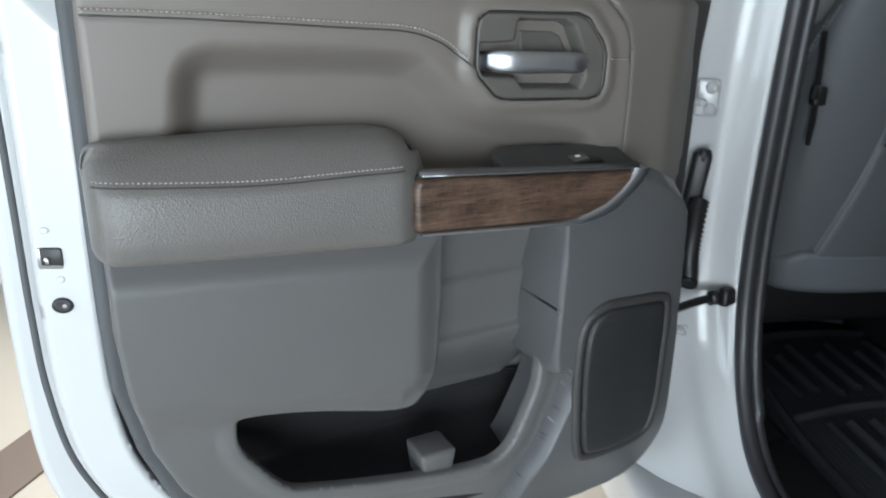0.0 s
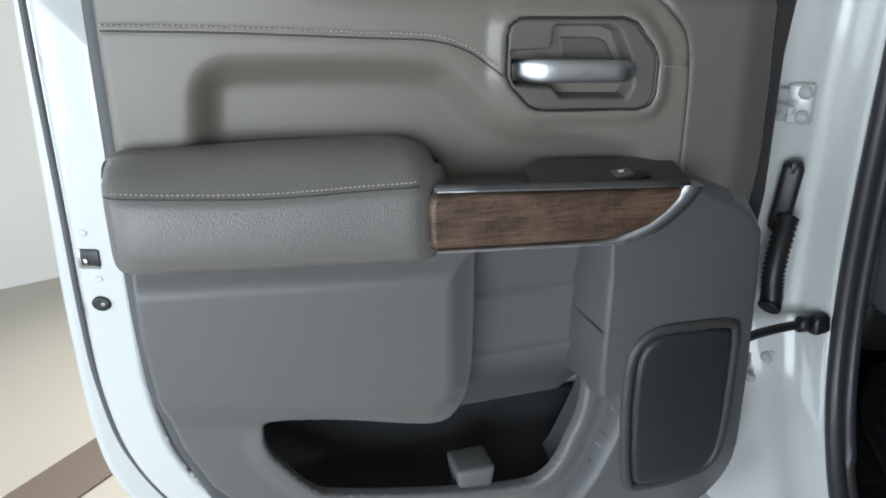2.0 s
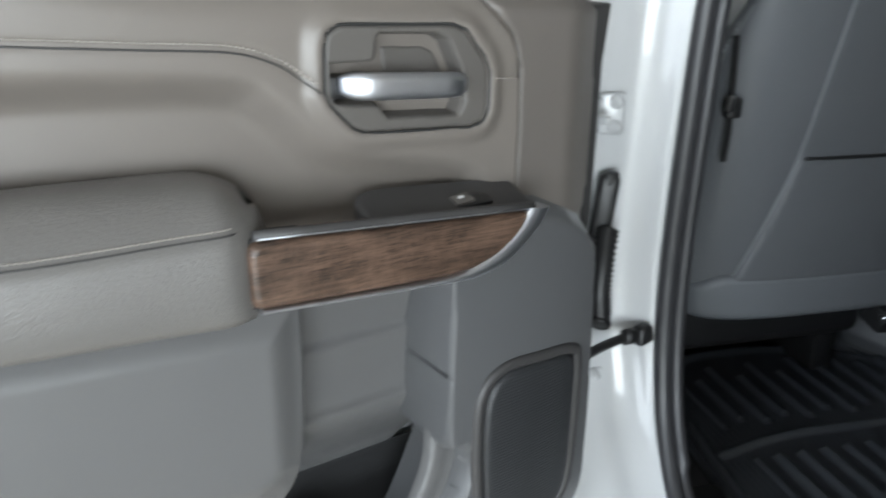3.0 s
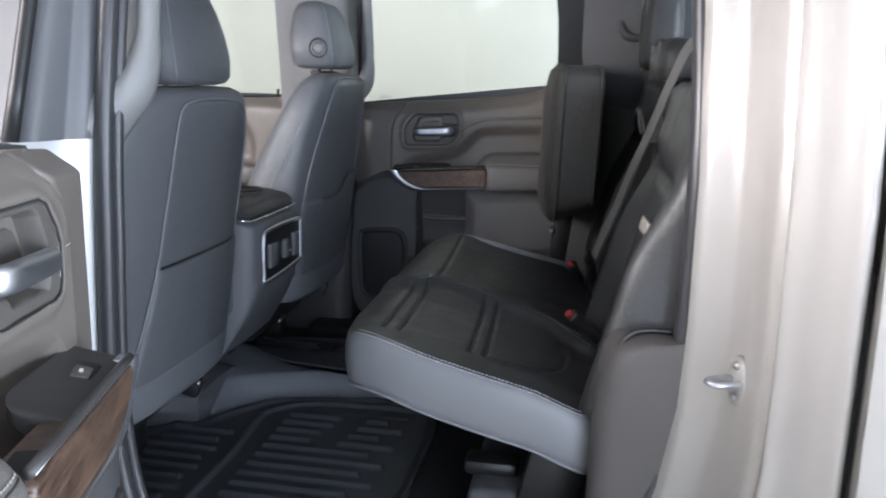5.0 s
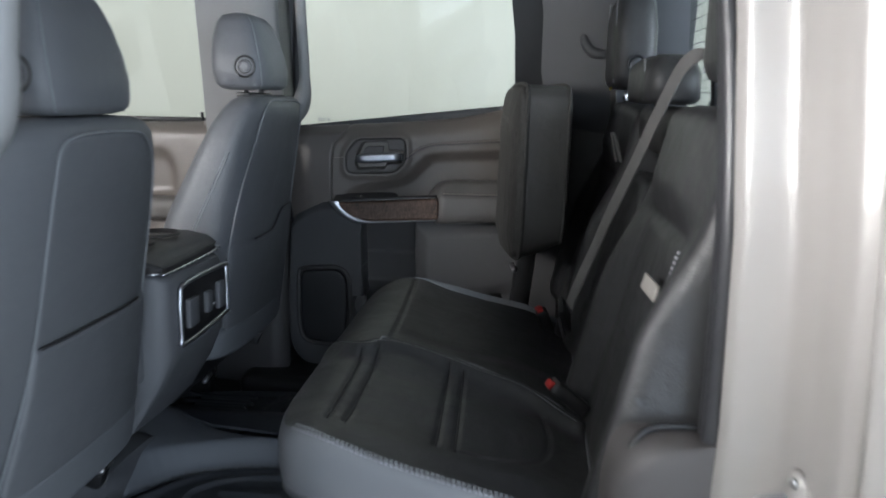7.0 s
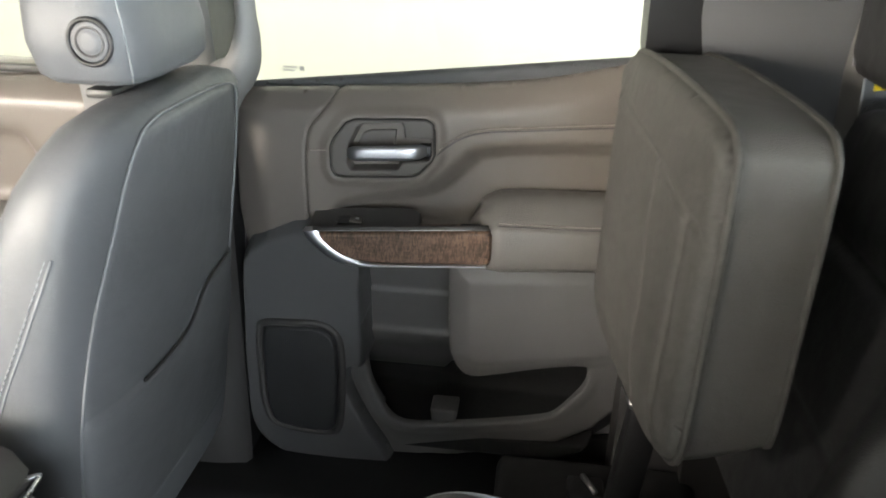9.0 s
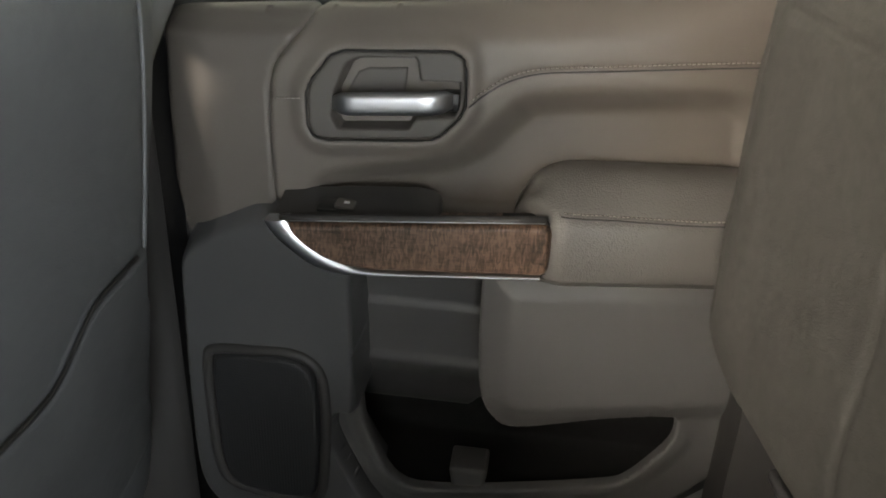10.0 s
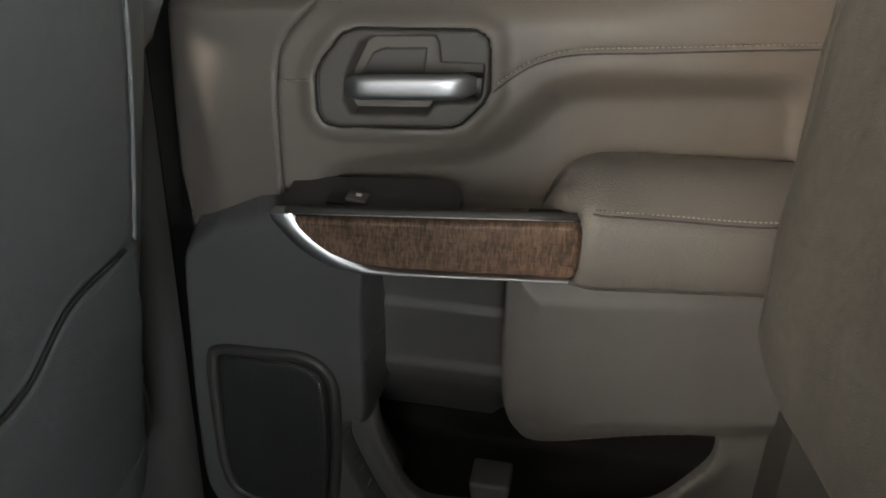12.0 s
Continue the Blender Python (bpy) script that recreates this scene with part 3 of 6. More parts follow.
    bez = part("handle_bezel", field("handle_bezel", BEZEL_SDF, (0.155, 0.362, 1.185, 1.315), bez_h, 0.0022, 0.02, put, 0.004), BEZEL, door, "satin grey-brown handle surround")
    part("bezel_gasket", tube("bezel_gasket", [(u, sgn * (base(u) + 0.0042), z) for u, z in bezel_rim(0.0006)], 0.0014, 6, 1, (0, 1, 0), True), GASKET, bez)
    lv = []
    for k in range(15):
        s = k / 14
        u = 0.334 - 0.133 * s
        w = base(u) + 0.004 + 0.010 * min(1.0, 6 * s, 5 * (1 - s) + 0.3)
        hz = 0.0132 - 0.0010 * s
        if k in (0, 14):
            hz *= 0.62
        elif k in (1, 13):
            hz *= 0.93
        lv.append(((u, sgn * w, 1.2502 - 0.0068 * s), (0, 0, 1), (0, sgn, 0), hz, 0.0085 if k not in (0, 14) else 0.004, 3.2))
    part("door_handle", loft("door_handle", lv, 24), CHROME, door, "satin chrome pull handle")
    part("handle_pivot", rbox("handle_pivot", (0.022, 0.024, 0.022), 0.004, 2, (0.330, sgn * (base(0.33) - 0.012), 1.247)), BLACK, door)

    # armrest pad
    stations = []
    for u, wf, zt, k in ((0.776, 0.222, 1.186, 0.55), (0.772, 0.232, 1.196, 0.85), (0.760, 0.240, 1.201, 1.0), (0.72, 0.248, 1.202, 1.0), (0.62, 0.256, 1.201, 1.0), (0.52, 0.262, 1.198, 1.0), (0.478, 0.2655, 1.196, 1.0), (0.464, 0.2635, 1.194, 1.0), (0.455, 0.2590, 1.191, 1.0), (0.444, 0.2505, 1.186, 1.0), (0.432, 0.237, 1.176, 1.0), (0.420, 0.222, 1.160, 0.9), (0.411, 0.208, 1.140, 0.7)):
        zb = 1.058 + 0.05 * (u - 0.44) if u > 0.436 else 1.078
        zt = zt - 0.012
        zs = 1.147 + 0.07 * max(0, u - 0.62)
        zs = min(zs, zt - 0.016)
        prof = [(0.18, zb), (wf - 0.022, zb), (wf - 0.008, zb + 0.004), (wf - 0.001, zb + 0.014), (wf, zb + 0.03), (wf, (zb + zs) / 2), (wf - 0.001, zs - 0.010), (wf - 0.004, zs - 0.003), (wf - 0.0065, zs), (wf - 0.009, zs + 0.004), (wf - 0.016, zs + 0.012), (wf - 0.032, zt - 0.012), (wf - 0.050, zt - 0.003), (0.19, zt), (0.16, zt - 0.004)]
        cw, cz = 0.18, (zb + zt) / 2
        stations.append([(u, sgn * (cw + (w - cw) * k), cz + (z - cz) * (0.6 + 0.4 * k)) for w, z in prof])
    stations = [spline([st[i] for st in stations], 4) for i in range(len(stations[0]))]
    n, m_ = len(stations), len(stations[0])
    verts = [tuple(p) for row in stations for p in row]
    faces = [(i * m_ + j, i * m_ + j + 1, (i + 1) * m_ + j + 1, (i + 1) * m_ + j) for i in range(n - 1) for j in range(m_ - 1)]
    faces += [tuple(i * m_ for i in range(n)), tuple(i * m_ + m_ - 1 for i in range(n))]
    part("armrest_pad", to_mesh("armrest_pad", verts, faces), PAD, door, "padded grey-brown leather armrest")
    part("armrest_stitching", stitches("armrest_stitching", np.asarray(stations[9])[4:-20] + np.array([0, sgn * 0.0006, 0.0006]), (0, sgn, 0.5), 0.0032, 0.0016, 0.0008), STITCH, door)

    part("armrest_seam", tube("armrest_seam", np.asarray(stations[8])[4:-20] + np.array([0, sgn * 0.0004, 0.0]), 0.0010, 5), TRIM_DARK, door)

    # wood and chrome
    def rail_h(u, z):
        return 0.262 + 0.035 * (0.45 - u) + 0 * z
    wood_out = [(0.446, 1.0745), (0.4520, 1.0775), (0.4550, 1.084), (0.4565, 1.105), (0.4560, 1.127), (0.4530, 1.1345), (0.447, 1.1380), (0.30, 1.1275), (0.157, 1.1180), (0.163, 1.104), (0.178, 1.088), (0.198, 1.0755), (0.226, 1.0675), (0.26, 1.0655)]
    part("wood_trim", field("wood_trim", poly_sdf(wood_out), (0.14, 0.47, 1.055, 1.15), lambda u, z: rail_h(u, z) + 0.0035, 0.0018, 0.03, put, 0.008), WOOD if sgn > 0 else WOOD_FIGURED, door, "open-pore brown wood inlay")
    e0 = spline([(0.134, 1.1195), (0.144, 1.104), (0.160, 1.088), (0.185, 1.0695), (0.212, 1.0605), (0.240, 1.0585), (0.30, 1.0622), (0.447, 1.0715)], 6)
    e1 = spline([(0.159, 1.1220), (0.171, 1.105), (0.188, 1.0905), (0.207, 1.079), (0.229, 1.0705), (0.252, 1.0662), (0.30, 1.0672), (0.447, 1.0755)], 6)
    part("chrome_strip", ribbon("chrome_strip", [(a, sgn * (rail_h(a, b) + 0.001), b) for a, b in e0], [(a, sgn * (rail_h(a, b) + 0.002), b) for a, b in e1], (0, sgn, 0), 0.003, 0.02), CHROME, door, "polished chrome accent strip")
    part("top_strip", tube("top_strip", [(a, sgn * (rail_h(a, b) + 0.0008), b) for a, b in ((0.152, 1.1210), (0.20, 1.1240), (0.30, 1.1305), (0.40, 1.1372), (0.447, 1.1402))], 0.0009, 6), CHROME, door, "thin chrome top edge")
    end_gap = [(0.40, 1.0725), (0.448, 1.0735), (0.4545, 1.0765), (0.4575, 1.084), (0.4590, 1.105), (0.4585, 1.128), (0.4550, 1.1365), (0.448, 1.1405), (0.40, 1.1370)]
    part("end_gap", prism("end_gap", end_gap, 0.235, 0.2565, put1), GASKET, door)
    rail_top = [(0.450, 1.125), (0.30, 1.115), (0.16, 1.108), (0.155, 1.1175), (0.30, 1.1275), (0.450, 1.1375)]
    part("rail_back", prism("rail_back", rail_top, 0.238, 0.258, put1), TRIM_DARK, door)

    top_edge = [(0.152, 1.1225), (0.20, 1.1258), (0.30, 1.1325), (0.40, 1.1392), (0.449, 1.1425)]
    part("rail_cap", tube("rail_cap", [(a, sgn * (rail_h(a, b) - 0.003), b) for a, b in top_edge], 0.0050, 8), TRIM_DARK, door)

    # switch shelf
    b0 = spline([(0.330, 0.222, 1.128), (0.326, 0.208, 1.139), (0.312, 0.200, 1.1435), (0.285, 0.197, 1.1435), (0.20, 0.203, 1.139), (0.140, 0.207, 1.1345)], 5)
    b1 = spline([(0.330, 0.262, 1.128), (0.326, 0.262, 1.1285), (0.312, 0.262, 1.128), (0.285, 0.263, 1.127), (0.20, 0.266, 1.121), (0.140, 0.268, 1.116)], 5)
    part("switch_shelf", ribbon("switch_shelf", [(u, sgn * w, z) for u, w, z in b0], [(u, sgn * w, z) for u, w, z in b1], (0, 0, 1), 0.0, 0.012), TRIM_DARK, door, "dark plastic armrest shelf")
    part("window_switch", rbox("window_switch", (0.046, 0.022, 0.010), 0.003, 2, (0.210, sgn * 0.238, 1.1262), (-14 * sgn, 2, 0)), BLACK, door)
    rocker = part("switch_rocker", rbox("switch_rocker", (0.022, 0.017, 0.005), 0.0018, 2, (0.2195, sgn * 0.238, 1.1318), (-14 * sgn, 7, 0)), BEZEL, door)
    part("switch_print", rbox("switch_print", (0.006, 0.004, 0.0008), 0, 1, (0.2215, sgn * 0.2385, 1.1349), (-14 * sgn, 7, 0)), LABEL_WHITE, rocker)

    # lower trim with the map pocket
    low_out = [(0.15, 1.115), (0.1, 1.129), (0.05, 1.107), (0.016, 1.073), (0.001, 1.03), (-0.006, 0.92), (-0.010, 0.80), (-0.009, 0.70), (0.000, 0.645), (0.025, 0.610), (0.07, 0.592), (0.166, 0.588), (0.40, 0.60), (0.58, 0.645), (0.665, 0.70), (0.712, 0.755), (0.741, 0.82), (0.759, 0.90), (0.766, 0.98), (0.764, 1.095), (0.42, 1.085), (0.15, 1.09)]
    low_sdf = poly_sdf([tuple(p) for p in spline(low_out[:12], 4)] + low_out[12:])

    def shade_edge(u, z):
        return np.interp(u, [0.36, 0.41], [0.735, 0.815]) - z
    part("front_bolster", field("front_bolster", lambda u, z: np.minimum(np.minimum(low_sdf(u, z), BOLSTER(u, z) + 0.001), -POCKET(u, z)), (-0.03, 0.31, 0.57, 1.15), lower_h, 0.0025, 0.10, put, 0.003), TRIM_DARK2, door, "dark hard plastic front section")
    part("lower_panel", field("lower_panel", lambda u, z: np.minimum(np.minimum(low_sdf(u, z), 0.004 - BOLSTER(u, z)), np.minimum(-POCKET(u, z), np.maximum(0.832 - z, u - 0.30))), (0.17, 0.79, 0.57, 1.11), lambda u, z: lower_h(u, z, 0.0), 0.0028, 0.014, put, 0.004), TRIM_HARD, door, "hard lower trim round an open map pocket")
    part("pocket_well", field("pocket_well", lambda u, z: np.minimum(POCKET(u, z) + 0.05, -shade_edge(u, z)), (0.16, 0.79, 0.62, 1.15), well_h, 0.004, 0.002, put), TRIM_HARD, door, "stepped back wall of the pocket")
    # sheet added in the pocket bottom, its shade given as near-black colour
    part("pocket_shade_sheet", field("pocket_shade_sheet", lambda u, z: np.minimum(POCKET(u, z) + 0.10, shade_edge(u, z) + 0.0006), (0.14, 0.77, 0.62, 0.95), well_h, 0.004, 0.002, put), POCKET_SHADE, door, "near-black sheet for the shade deep in the pocket")
    part("pocket_divider", rbox("pocket_divider", (0.056, 0.055, 0.075), 0.006, 3, (0.374, sgn * 0.152, 0.678), (180, 0, 0), (0.62, 0.9)), TRIM_HARD, door)

    # speaker
    def lower_plane(u, z):
        return 0.213 - 0.055 * u + 0.032 * smooth01((BOLSTER(u, z) + 0.007) / 0.016) - round_off(u) - 0.020 * smooth01((0.70 - z) / 0.12)
    fr = spline(SPEAKER_PTS, 6, True)
    c = fr.mean(0)
    fr = c + (fr - c) * np.array([1.10, 1.045])
    part("speaker_frame", tube("speaker_frame", [(u, sgn * (float(lower_plane(np.array(u), np.array(z))) - 0.006), z) for u, z in fr], 0.0075, 10, 0.8, (0, 1, 0), True), TRIM_DARK, door)
    part("speaker_grille", field("speaker_grille", SPEAKER_IN, (0.02, 0.20, 0.66, 0.925), lambda u, z: lower_plane(u, z) + 0.001, 0.003, 0.01, put, 0.008), GRILLE, door, "black perforated speaker grille")

    # window
    f0 = spline([(-0.045, 1.30), (-0.035, 1.5), (-0.015, 1.77), (0.04, 1.83), (0.30, 1.84), (0.62, 1.835), (0.74, 1.775), (0.82, 1.58), (0.845, 1.40)], 6)
    part("window_frame", tube("window_frame", [(a, sgn * (0.06 + 0.10 * (b - 1.3)), b) for a, b in f0], 0.036, 10, 0.7, (0, 1, 0)), FRAME_SHADE, door, "blue-grey window frame trim")
    f1 = [(a + (0.03 if a < 0.3 else -0.03), b - 0.03 * (b > 1.7)) for a, b in f0]
    part("window_seal", tube("window_seal", [(a, sgn * (0.085 + 0.10 * (b - 1.3)), b) for a, b in f1], 0.013, 6, 1, (0, 1, 0)), SEAL, door)
    gl = [(-0.02, 1.29), (0.0, 1.5), (0.01, 1.76), (0.06, 1.81), (0.30, 1.82), (0.60, 1.815), (0.71, 1.76), (0.79, 1.57), (0.815, 1.40), (0.80, 1.34)]
    pane = part("window_pane", prism("window_pane", gl, 0.0, 0.004, lambda a, b, h: (a, sgn * (0.065 + 0.10 * (b - 1.3) + h), b)), GLASS, door, "", False)
    pane.visible_shadow = False
    return door


A = math.atan2(-math.cos(radians(OPEN)), -math.sin(radians(OPEN)))
left_door = rear_door("white open car door with brown-grey trim and wood inlay", 1, Matrix.Translation((-HINGE_X, 0, 0)) @ Matrix.Rotation(A, 4, "Z"))
right_door = rear_door("closed white car door with brown-grey trim and wood inlay", -1, Matrix.Translation((HINGE_X, 0, 0)) @ Matrix.Rotation(radians(-90), 4, "Z"))


# ---- hinges, check strap and harness of the open door (fixed to the pillar) ----
def fittings():
    for z in (1.16, 0.745):
        hg = part("door_hinge", rbox("door_hinge", (0.036, 0.012, 0.058), 0.005, 3, (-0.868, -0.047, z), (0, 0, -20)), PAINT, truck, "white painted steel hinge")
        part("knuckle", tube("knuckle", [(-0.895, -0.050, z - 0.022), (-0.895, -0.050, z + 0.022)], 0.009, 12), PAINT, hg)
        part("hinge_arm", rbox("hinge_arm", (0.012, 0.05, 0.012), 0.004, 3, (-0.903, -0.072, z), (0, 0, 25)), PAINT, hg)
        for dz in (-0.017, 0.017):
            part("bolt", loft("bolt", [((-0.864, -0.052, z + dz), (1, 0, 0), (0, 0, 1), 0.011, 0.011, 2), ((-0.864, -0.056, z + dz), (1, 0, 0), (0, 0, 1), 0.010, 0.010, 2), ((-0.864, -0.057, z + dz), (1, 0, 0), (0, 0, 1), 0.007, 0.007, 2), ((-0.864, -0.065, z + dz), (1, 0, 0), (0, 0, 1), 0.006, 0.006, 2)], 10), PAINT, hg)
    st = thing("check_strap", "black door check strap running to the pillar", "door strap")
    p = spline([(-0.96, -0.165, 0.842), (-0.911, -0.130, 0.841), (-0.865, -0.103, 0.839), (-0.831, -0.087, 0.837), (-0.806, -0.082, 0.837)], 5)
    part("arm", tube("arm", [tuple(v) for v in p], 0.006, 8, 1.3), BLACK, st)
    part("bracket", rbox("bracket", (0.034, 0.026, 0.030), 0.007, 3, (-0.806, -0.082, 0.837), (0, 0, 30), (0.8, 0.8)), BLACK, st)
    part("arm_collar", tube("arm_collar", [(-0.838, -0.090, 0.838), (-0.822, -0.085, 0.837)], 0.0105, 10, 1.2), BLACK, st)
    bt = thing("harness_boot", "black ribbed rubber wiring boot", "wiring boot")
    part("flange", rbox("flange", (0.030, 0.022, 0.105), 0.008, 3, (-0.872, -0.056, 1.026), (0, 6, -20)), BLACK, bt)
    part("clip", rbox("clip", (0.018, 0.018, 0.020), 0.004, 2, (-0.866, -0.060, 1.072)), BLACK, bt)
    path = spline([(-0.868, -0.066, 1.00), (-0.882, -0.088, 0.96), (-0.889, -0.100, 0.92), (-0.888, -0.105, 0.885), (-0.893, -0.112, 0.875)], 12)
    part("bellows", tube("bellows", [tuple(v) for v in path], [0.0135 + 0.0035 * (k % 2) for k in range(len(path))], 12), BLACK, bt)


# ---- the bay round the truck ----
def slab(name, lo, hi, material, label, category, m=None):
    lo, hi = Vector(lo), Vector(hi)
    ob = part(name, rbox(name, tuple(hi - lo), 0, 1, tuple((lo + hi) / 2)), material, None, label, False)
    if m is not None:
        ob.matrix_world = m
    return tagged(ob, label, category, "", "structure")


slab("floor", (-9, -9, -0.1), (7, 7, 0), FLOOR_MAT, "pale beige painted bay floor", "floor")
slab("trim", (-4, -0.09, 0.0), (4, 0.09, 0.006), FLOOR_BROWN, "brown painted line on the floor", "floor line", pose(-2.43, 0.60, 0, 0, 0, 66))
slab("wall_north", (-9, 0, 0), (9, 0.2, 4), WALL, "plain off-white bay wall", "wall", pose(-3.39, 1.76, 0, 0, 0, 36))
slab("wall_east", (3.6, -9, 0), (3.8, 7, 4), GLOW_WALL, "cream bay wall with added glow beyond the windows", "wall")
slab("ceiling", (-9, -9, 4.0), (7, 7, 4.2), CEIL, "plain pale bay ceiling", "ceiling")


# ---- the truck body ----
truck = thing("pickup_truck", "white crew-cab pickup truck with grey cabin and open rear door", "pickup truck")


def stack(name, rows):
    """A solid skin over closed rings of points."""
    n = len(rows[0])
    verts = [v for r in rows for v in r]
    faces = [(i * n + k, i * n + (k + 1) % n, (i + 1) * n + (k + 1) % n, (i + 1) * n + k) for i in range(len(rows) - 1) for k in range(n)]
    faces += [tuple(range(n))[::-1], tuple((len(rows) - 1) * n + k for k in range(n))]
    bm = bmesh.new()
    vs = [bm.verts.new(v) for v in verts]
    for f in faces:
        bm.faces.new([vs[i] for i in f])
    bmesh.ops.recalc_face_normals(bm, faces=bm.faces)
    me = bpy.data.meshes.new(name)
    bm.to_mesh(me)
    bm.free()
    return sharp(me, 60)


def lean(z):
    return 0.16 * max(0.0, z - 1.32)


for sgn in (-1, 1):
    # B pillar: a rolled section, wider at its foot
    rows = []
    for z, dy in ((0.50, -0.30), (0.56, -0.20), (0.62, -0.115), (0.70, -0.045), (0.80, -0.012), (0.95, 0.0), (1.15, -0.006), (1.35, -0.014), (1.60, -0.018), (1.89, -0.02)):
        k = lean(z)
        sec = spline([(0.772, -0.060 + dy), (0.786, -0.070 + dy), (0.803, -0.056 + dy), (0.832, -0.038 + dy), (0.865, -0.032 + dy), (0.915, -0.024 + dy * 0.8), (0.945, -0.014 + dy * 0.6), (0.958, 0.01 + dy * 0.4), (0.955, 0.12), (0.80, 0.14), (0.765, 0.02)], 3, True)
        rows.append([(sgn * (x - k), y, z) for x, y in sec])
    if sgn < 0:
        part("b_pillar", stack("b_pillar", rows[:7] + [[(v[0], v[1], 1.325) for v in rows[7]]]), PAINT, truck, "white painted door pillar")
        # white like the pillar below; its shade is put in as a grey base
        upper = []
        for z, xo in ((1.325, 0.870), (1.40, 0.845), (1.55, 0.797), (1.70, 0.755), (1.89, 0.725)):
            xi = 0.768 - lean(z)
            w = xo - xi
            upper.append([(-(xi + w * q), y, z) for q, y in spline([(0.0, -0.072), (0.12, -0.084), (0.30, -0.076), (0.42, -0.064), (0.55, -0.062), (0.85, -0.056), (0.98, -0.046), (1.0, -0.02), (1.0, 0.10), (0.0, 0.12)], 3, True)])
        part("upper_pillar", stack("upper_pillar", upper), FRAME_SHADE, truck, "white upper door pillar, shade put into its grey colour")
        part("pillar_molding", tube("pillar_molding", [(-(xo + 0.006), -0.030, z) for z, xo in ((1.325, 0.870), (1.40, 0.845), (1.55, 0.797), (1.70, 0.755), (1.89, 0.725))], 0.011, 8), BLACK, truck, "black pillar molding")
    else:
        part("b_pillar", stack("b_pillar", [[(x - lean(z), y, z) for x, y in ((0.805, 0.012), (0.93, 0.012), (0.95, 0.10), (0.93, 0.24), (0.80, 0.24))] for z in (0.5, 1.3, 1.89)]), BLACK, truck, "black inner door pillar")
        part("lower_fill", rbox("lower_fill", (0.03, 1.1, 0.20), 0.01, 2, (0.905, -0.50, 0.55)), BLACK, truck)
    # inner pillar trim
    def pillar_inner(z):
        k = lean(z)
        return [(sgn * (0.758 - k), 0.06, z), (sgn * (0.768 - k), 0.010, z), (sgn * (0.785 - k), 0.002, z), (sgn * (0.81 - k), 0.03, z), (sgn * (0.81 - k), 0.23, z), (sgn * (0.765 - k), 0.235, z), (sgn * (0.755 - k), 0.14, z)]
    part("pillar_trim", stack("pillar_trim", [pillar_inner(z) for z in (1.30, 1.45, 1.62, 1.89)]), PILLAR_TRIM, truck, "light grey pillar trim")
    part("lower_pillar_trim", stack("lower_pillar_trim", [pillar_inner(z) for z in (0.55, 0.9, 1.30)]), TRIM_DARK, truck)
    # grab handle
    gx = lambda z: sgn * (0.735 - lean(z))
    gy = -0.006 if sgn < 0 else 0.055
    p = spline([(gx(1.70), -0.085 + gy, 1.79), (gx(1.7), -0.125 + gy, 1.73), (gx(1.6), -0.130 + gy, 1.62), (gx(1.5), -0.132 + gy, 1.50), (gx(1.45), -0.128 + gy, 1.44), (gx(1.4), -0.112 + gy, 1.395), (gx(1.36), -0.080 + gy, 1.365), (gx(1.33) * 1.02, -0.030 + gy, 1.30)], 6)
    part("grab_handle", tube("grab_handle", [tuple(v) for v in p], [0.0150] * 20 + [0.0150 + 0.0014 * k for k in range(len(p) - 20)], 10, 1.3, (1, 0, 0)), PILLAR_TRIM, truck, "light grey moulded grab handle")
    # C pillar and cab corner
    rows = []
    for z, dy in ((0.45, 0.26), (0.56, 0.20), (0.64, 0.12), (0.74, 0.06), (0.86, 0.022), (0.98, 0.004), (1.10, 0.0), (1.30, 0.002), (1.50, 0.008), (1.70, 0.02), (1.90, 0.03)):
        k = lean(z)
        w = smooth01(np.array((1.30 - z) / 0.20)) * 0.010
        sec = spline([(0.716, -0.934 + dy), (0.732, -0.924 + dy), (0.741, -0.935 + dy), (0.751, -0.956 + dy), (0.762, -0.970 + dy), (0.785, -0.977 + dy), (0.812, -0.980 + dy), (0.830, -0.984 + dy), (0.842 + w, -0.987 + dy * 0.8), (0.853 + w, -0.991 + dy * 0.7), (0.861 + w, -1.000 + dy * 0.6), (0.868, -1.004 + dy * 0.5), (0.875 + w, -0.997 + dy * 0.5), (0.884 + w, -0.998 + dy * 0.4), (0.905, -1.013 + dy * 0.3), (0.930, -1.029 + dy * 0.2), (0.945, -1.040), (0.957, -1.049), (0.960, -1.057), (0.948, -1.064), (0.90, -1.07), (0.70, -1.09)], 3, True)
        rows.append([(sgn * (x - k), y, z) for x, y in sec])
    if sgn < 0:
        part("c_pillar", stack("c_pillar", rows), PAINT_BODY, truck, "white painted rear cab pillar, paint darkened for shade")
    else:
        part("c_pillar", stack("c_pillar", [[(sgn * (x - lean(z)), y, z) for x, y in ((0.74, -0.93), (0.95, -0.95), (0.95, -1.12), (0.74, -1.12))] for z in (0.5, 1.3, 1.90)]), PAINT_BODY, truck)
        part("frame_post", stack("frame_post", [[(sgn * (x - lean(z)), y, z) for x, y in ((0.775, -0.665 - d), (0.775, -0.90), (0.86, -0.90), (0.86, -0.665 - d))] for z, d in ((1.34, 0.02), (1.45, 0.0), (1.6, -0.005), (1.89, -0.04))]), BLACK, truck, "black window post")
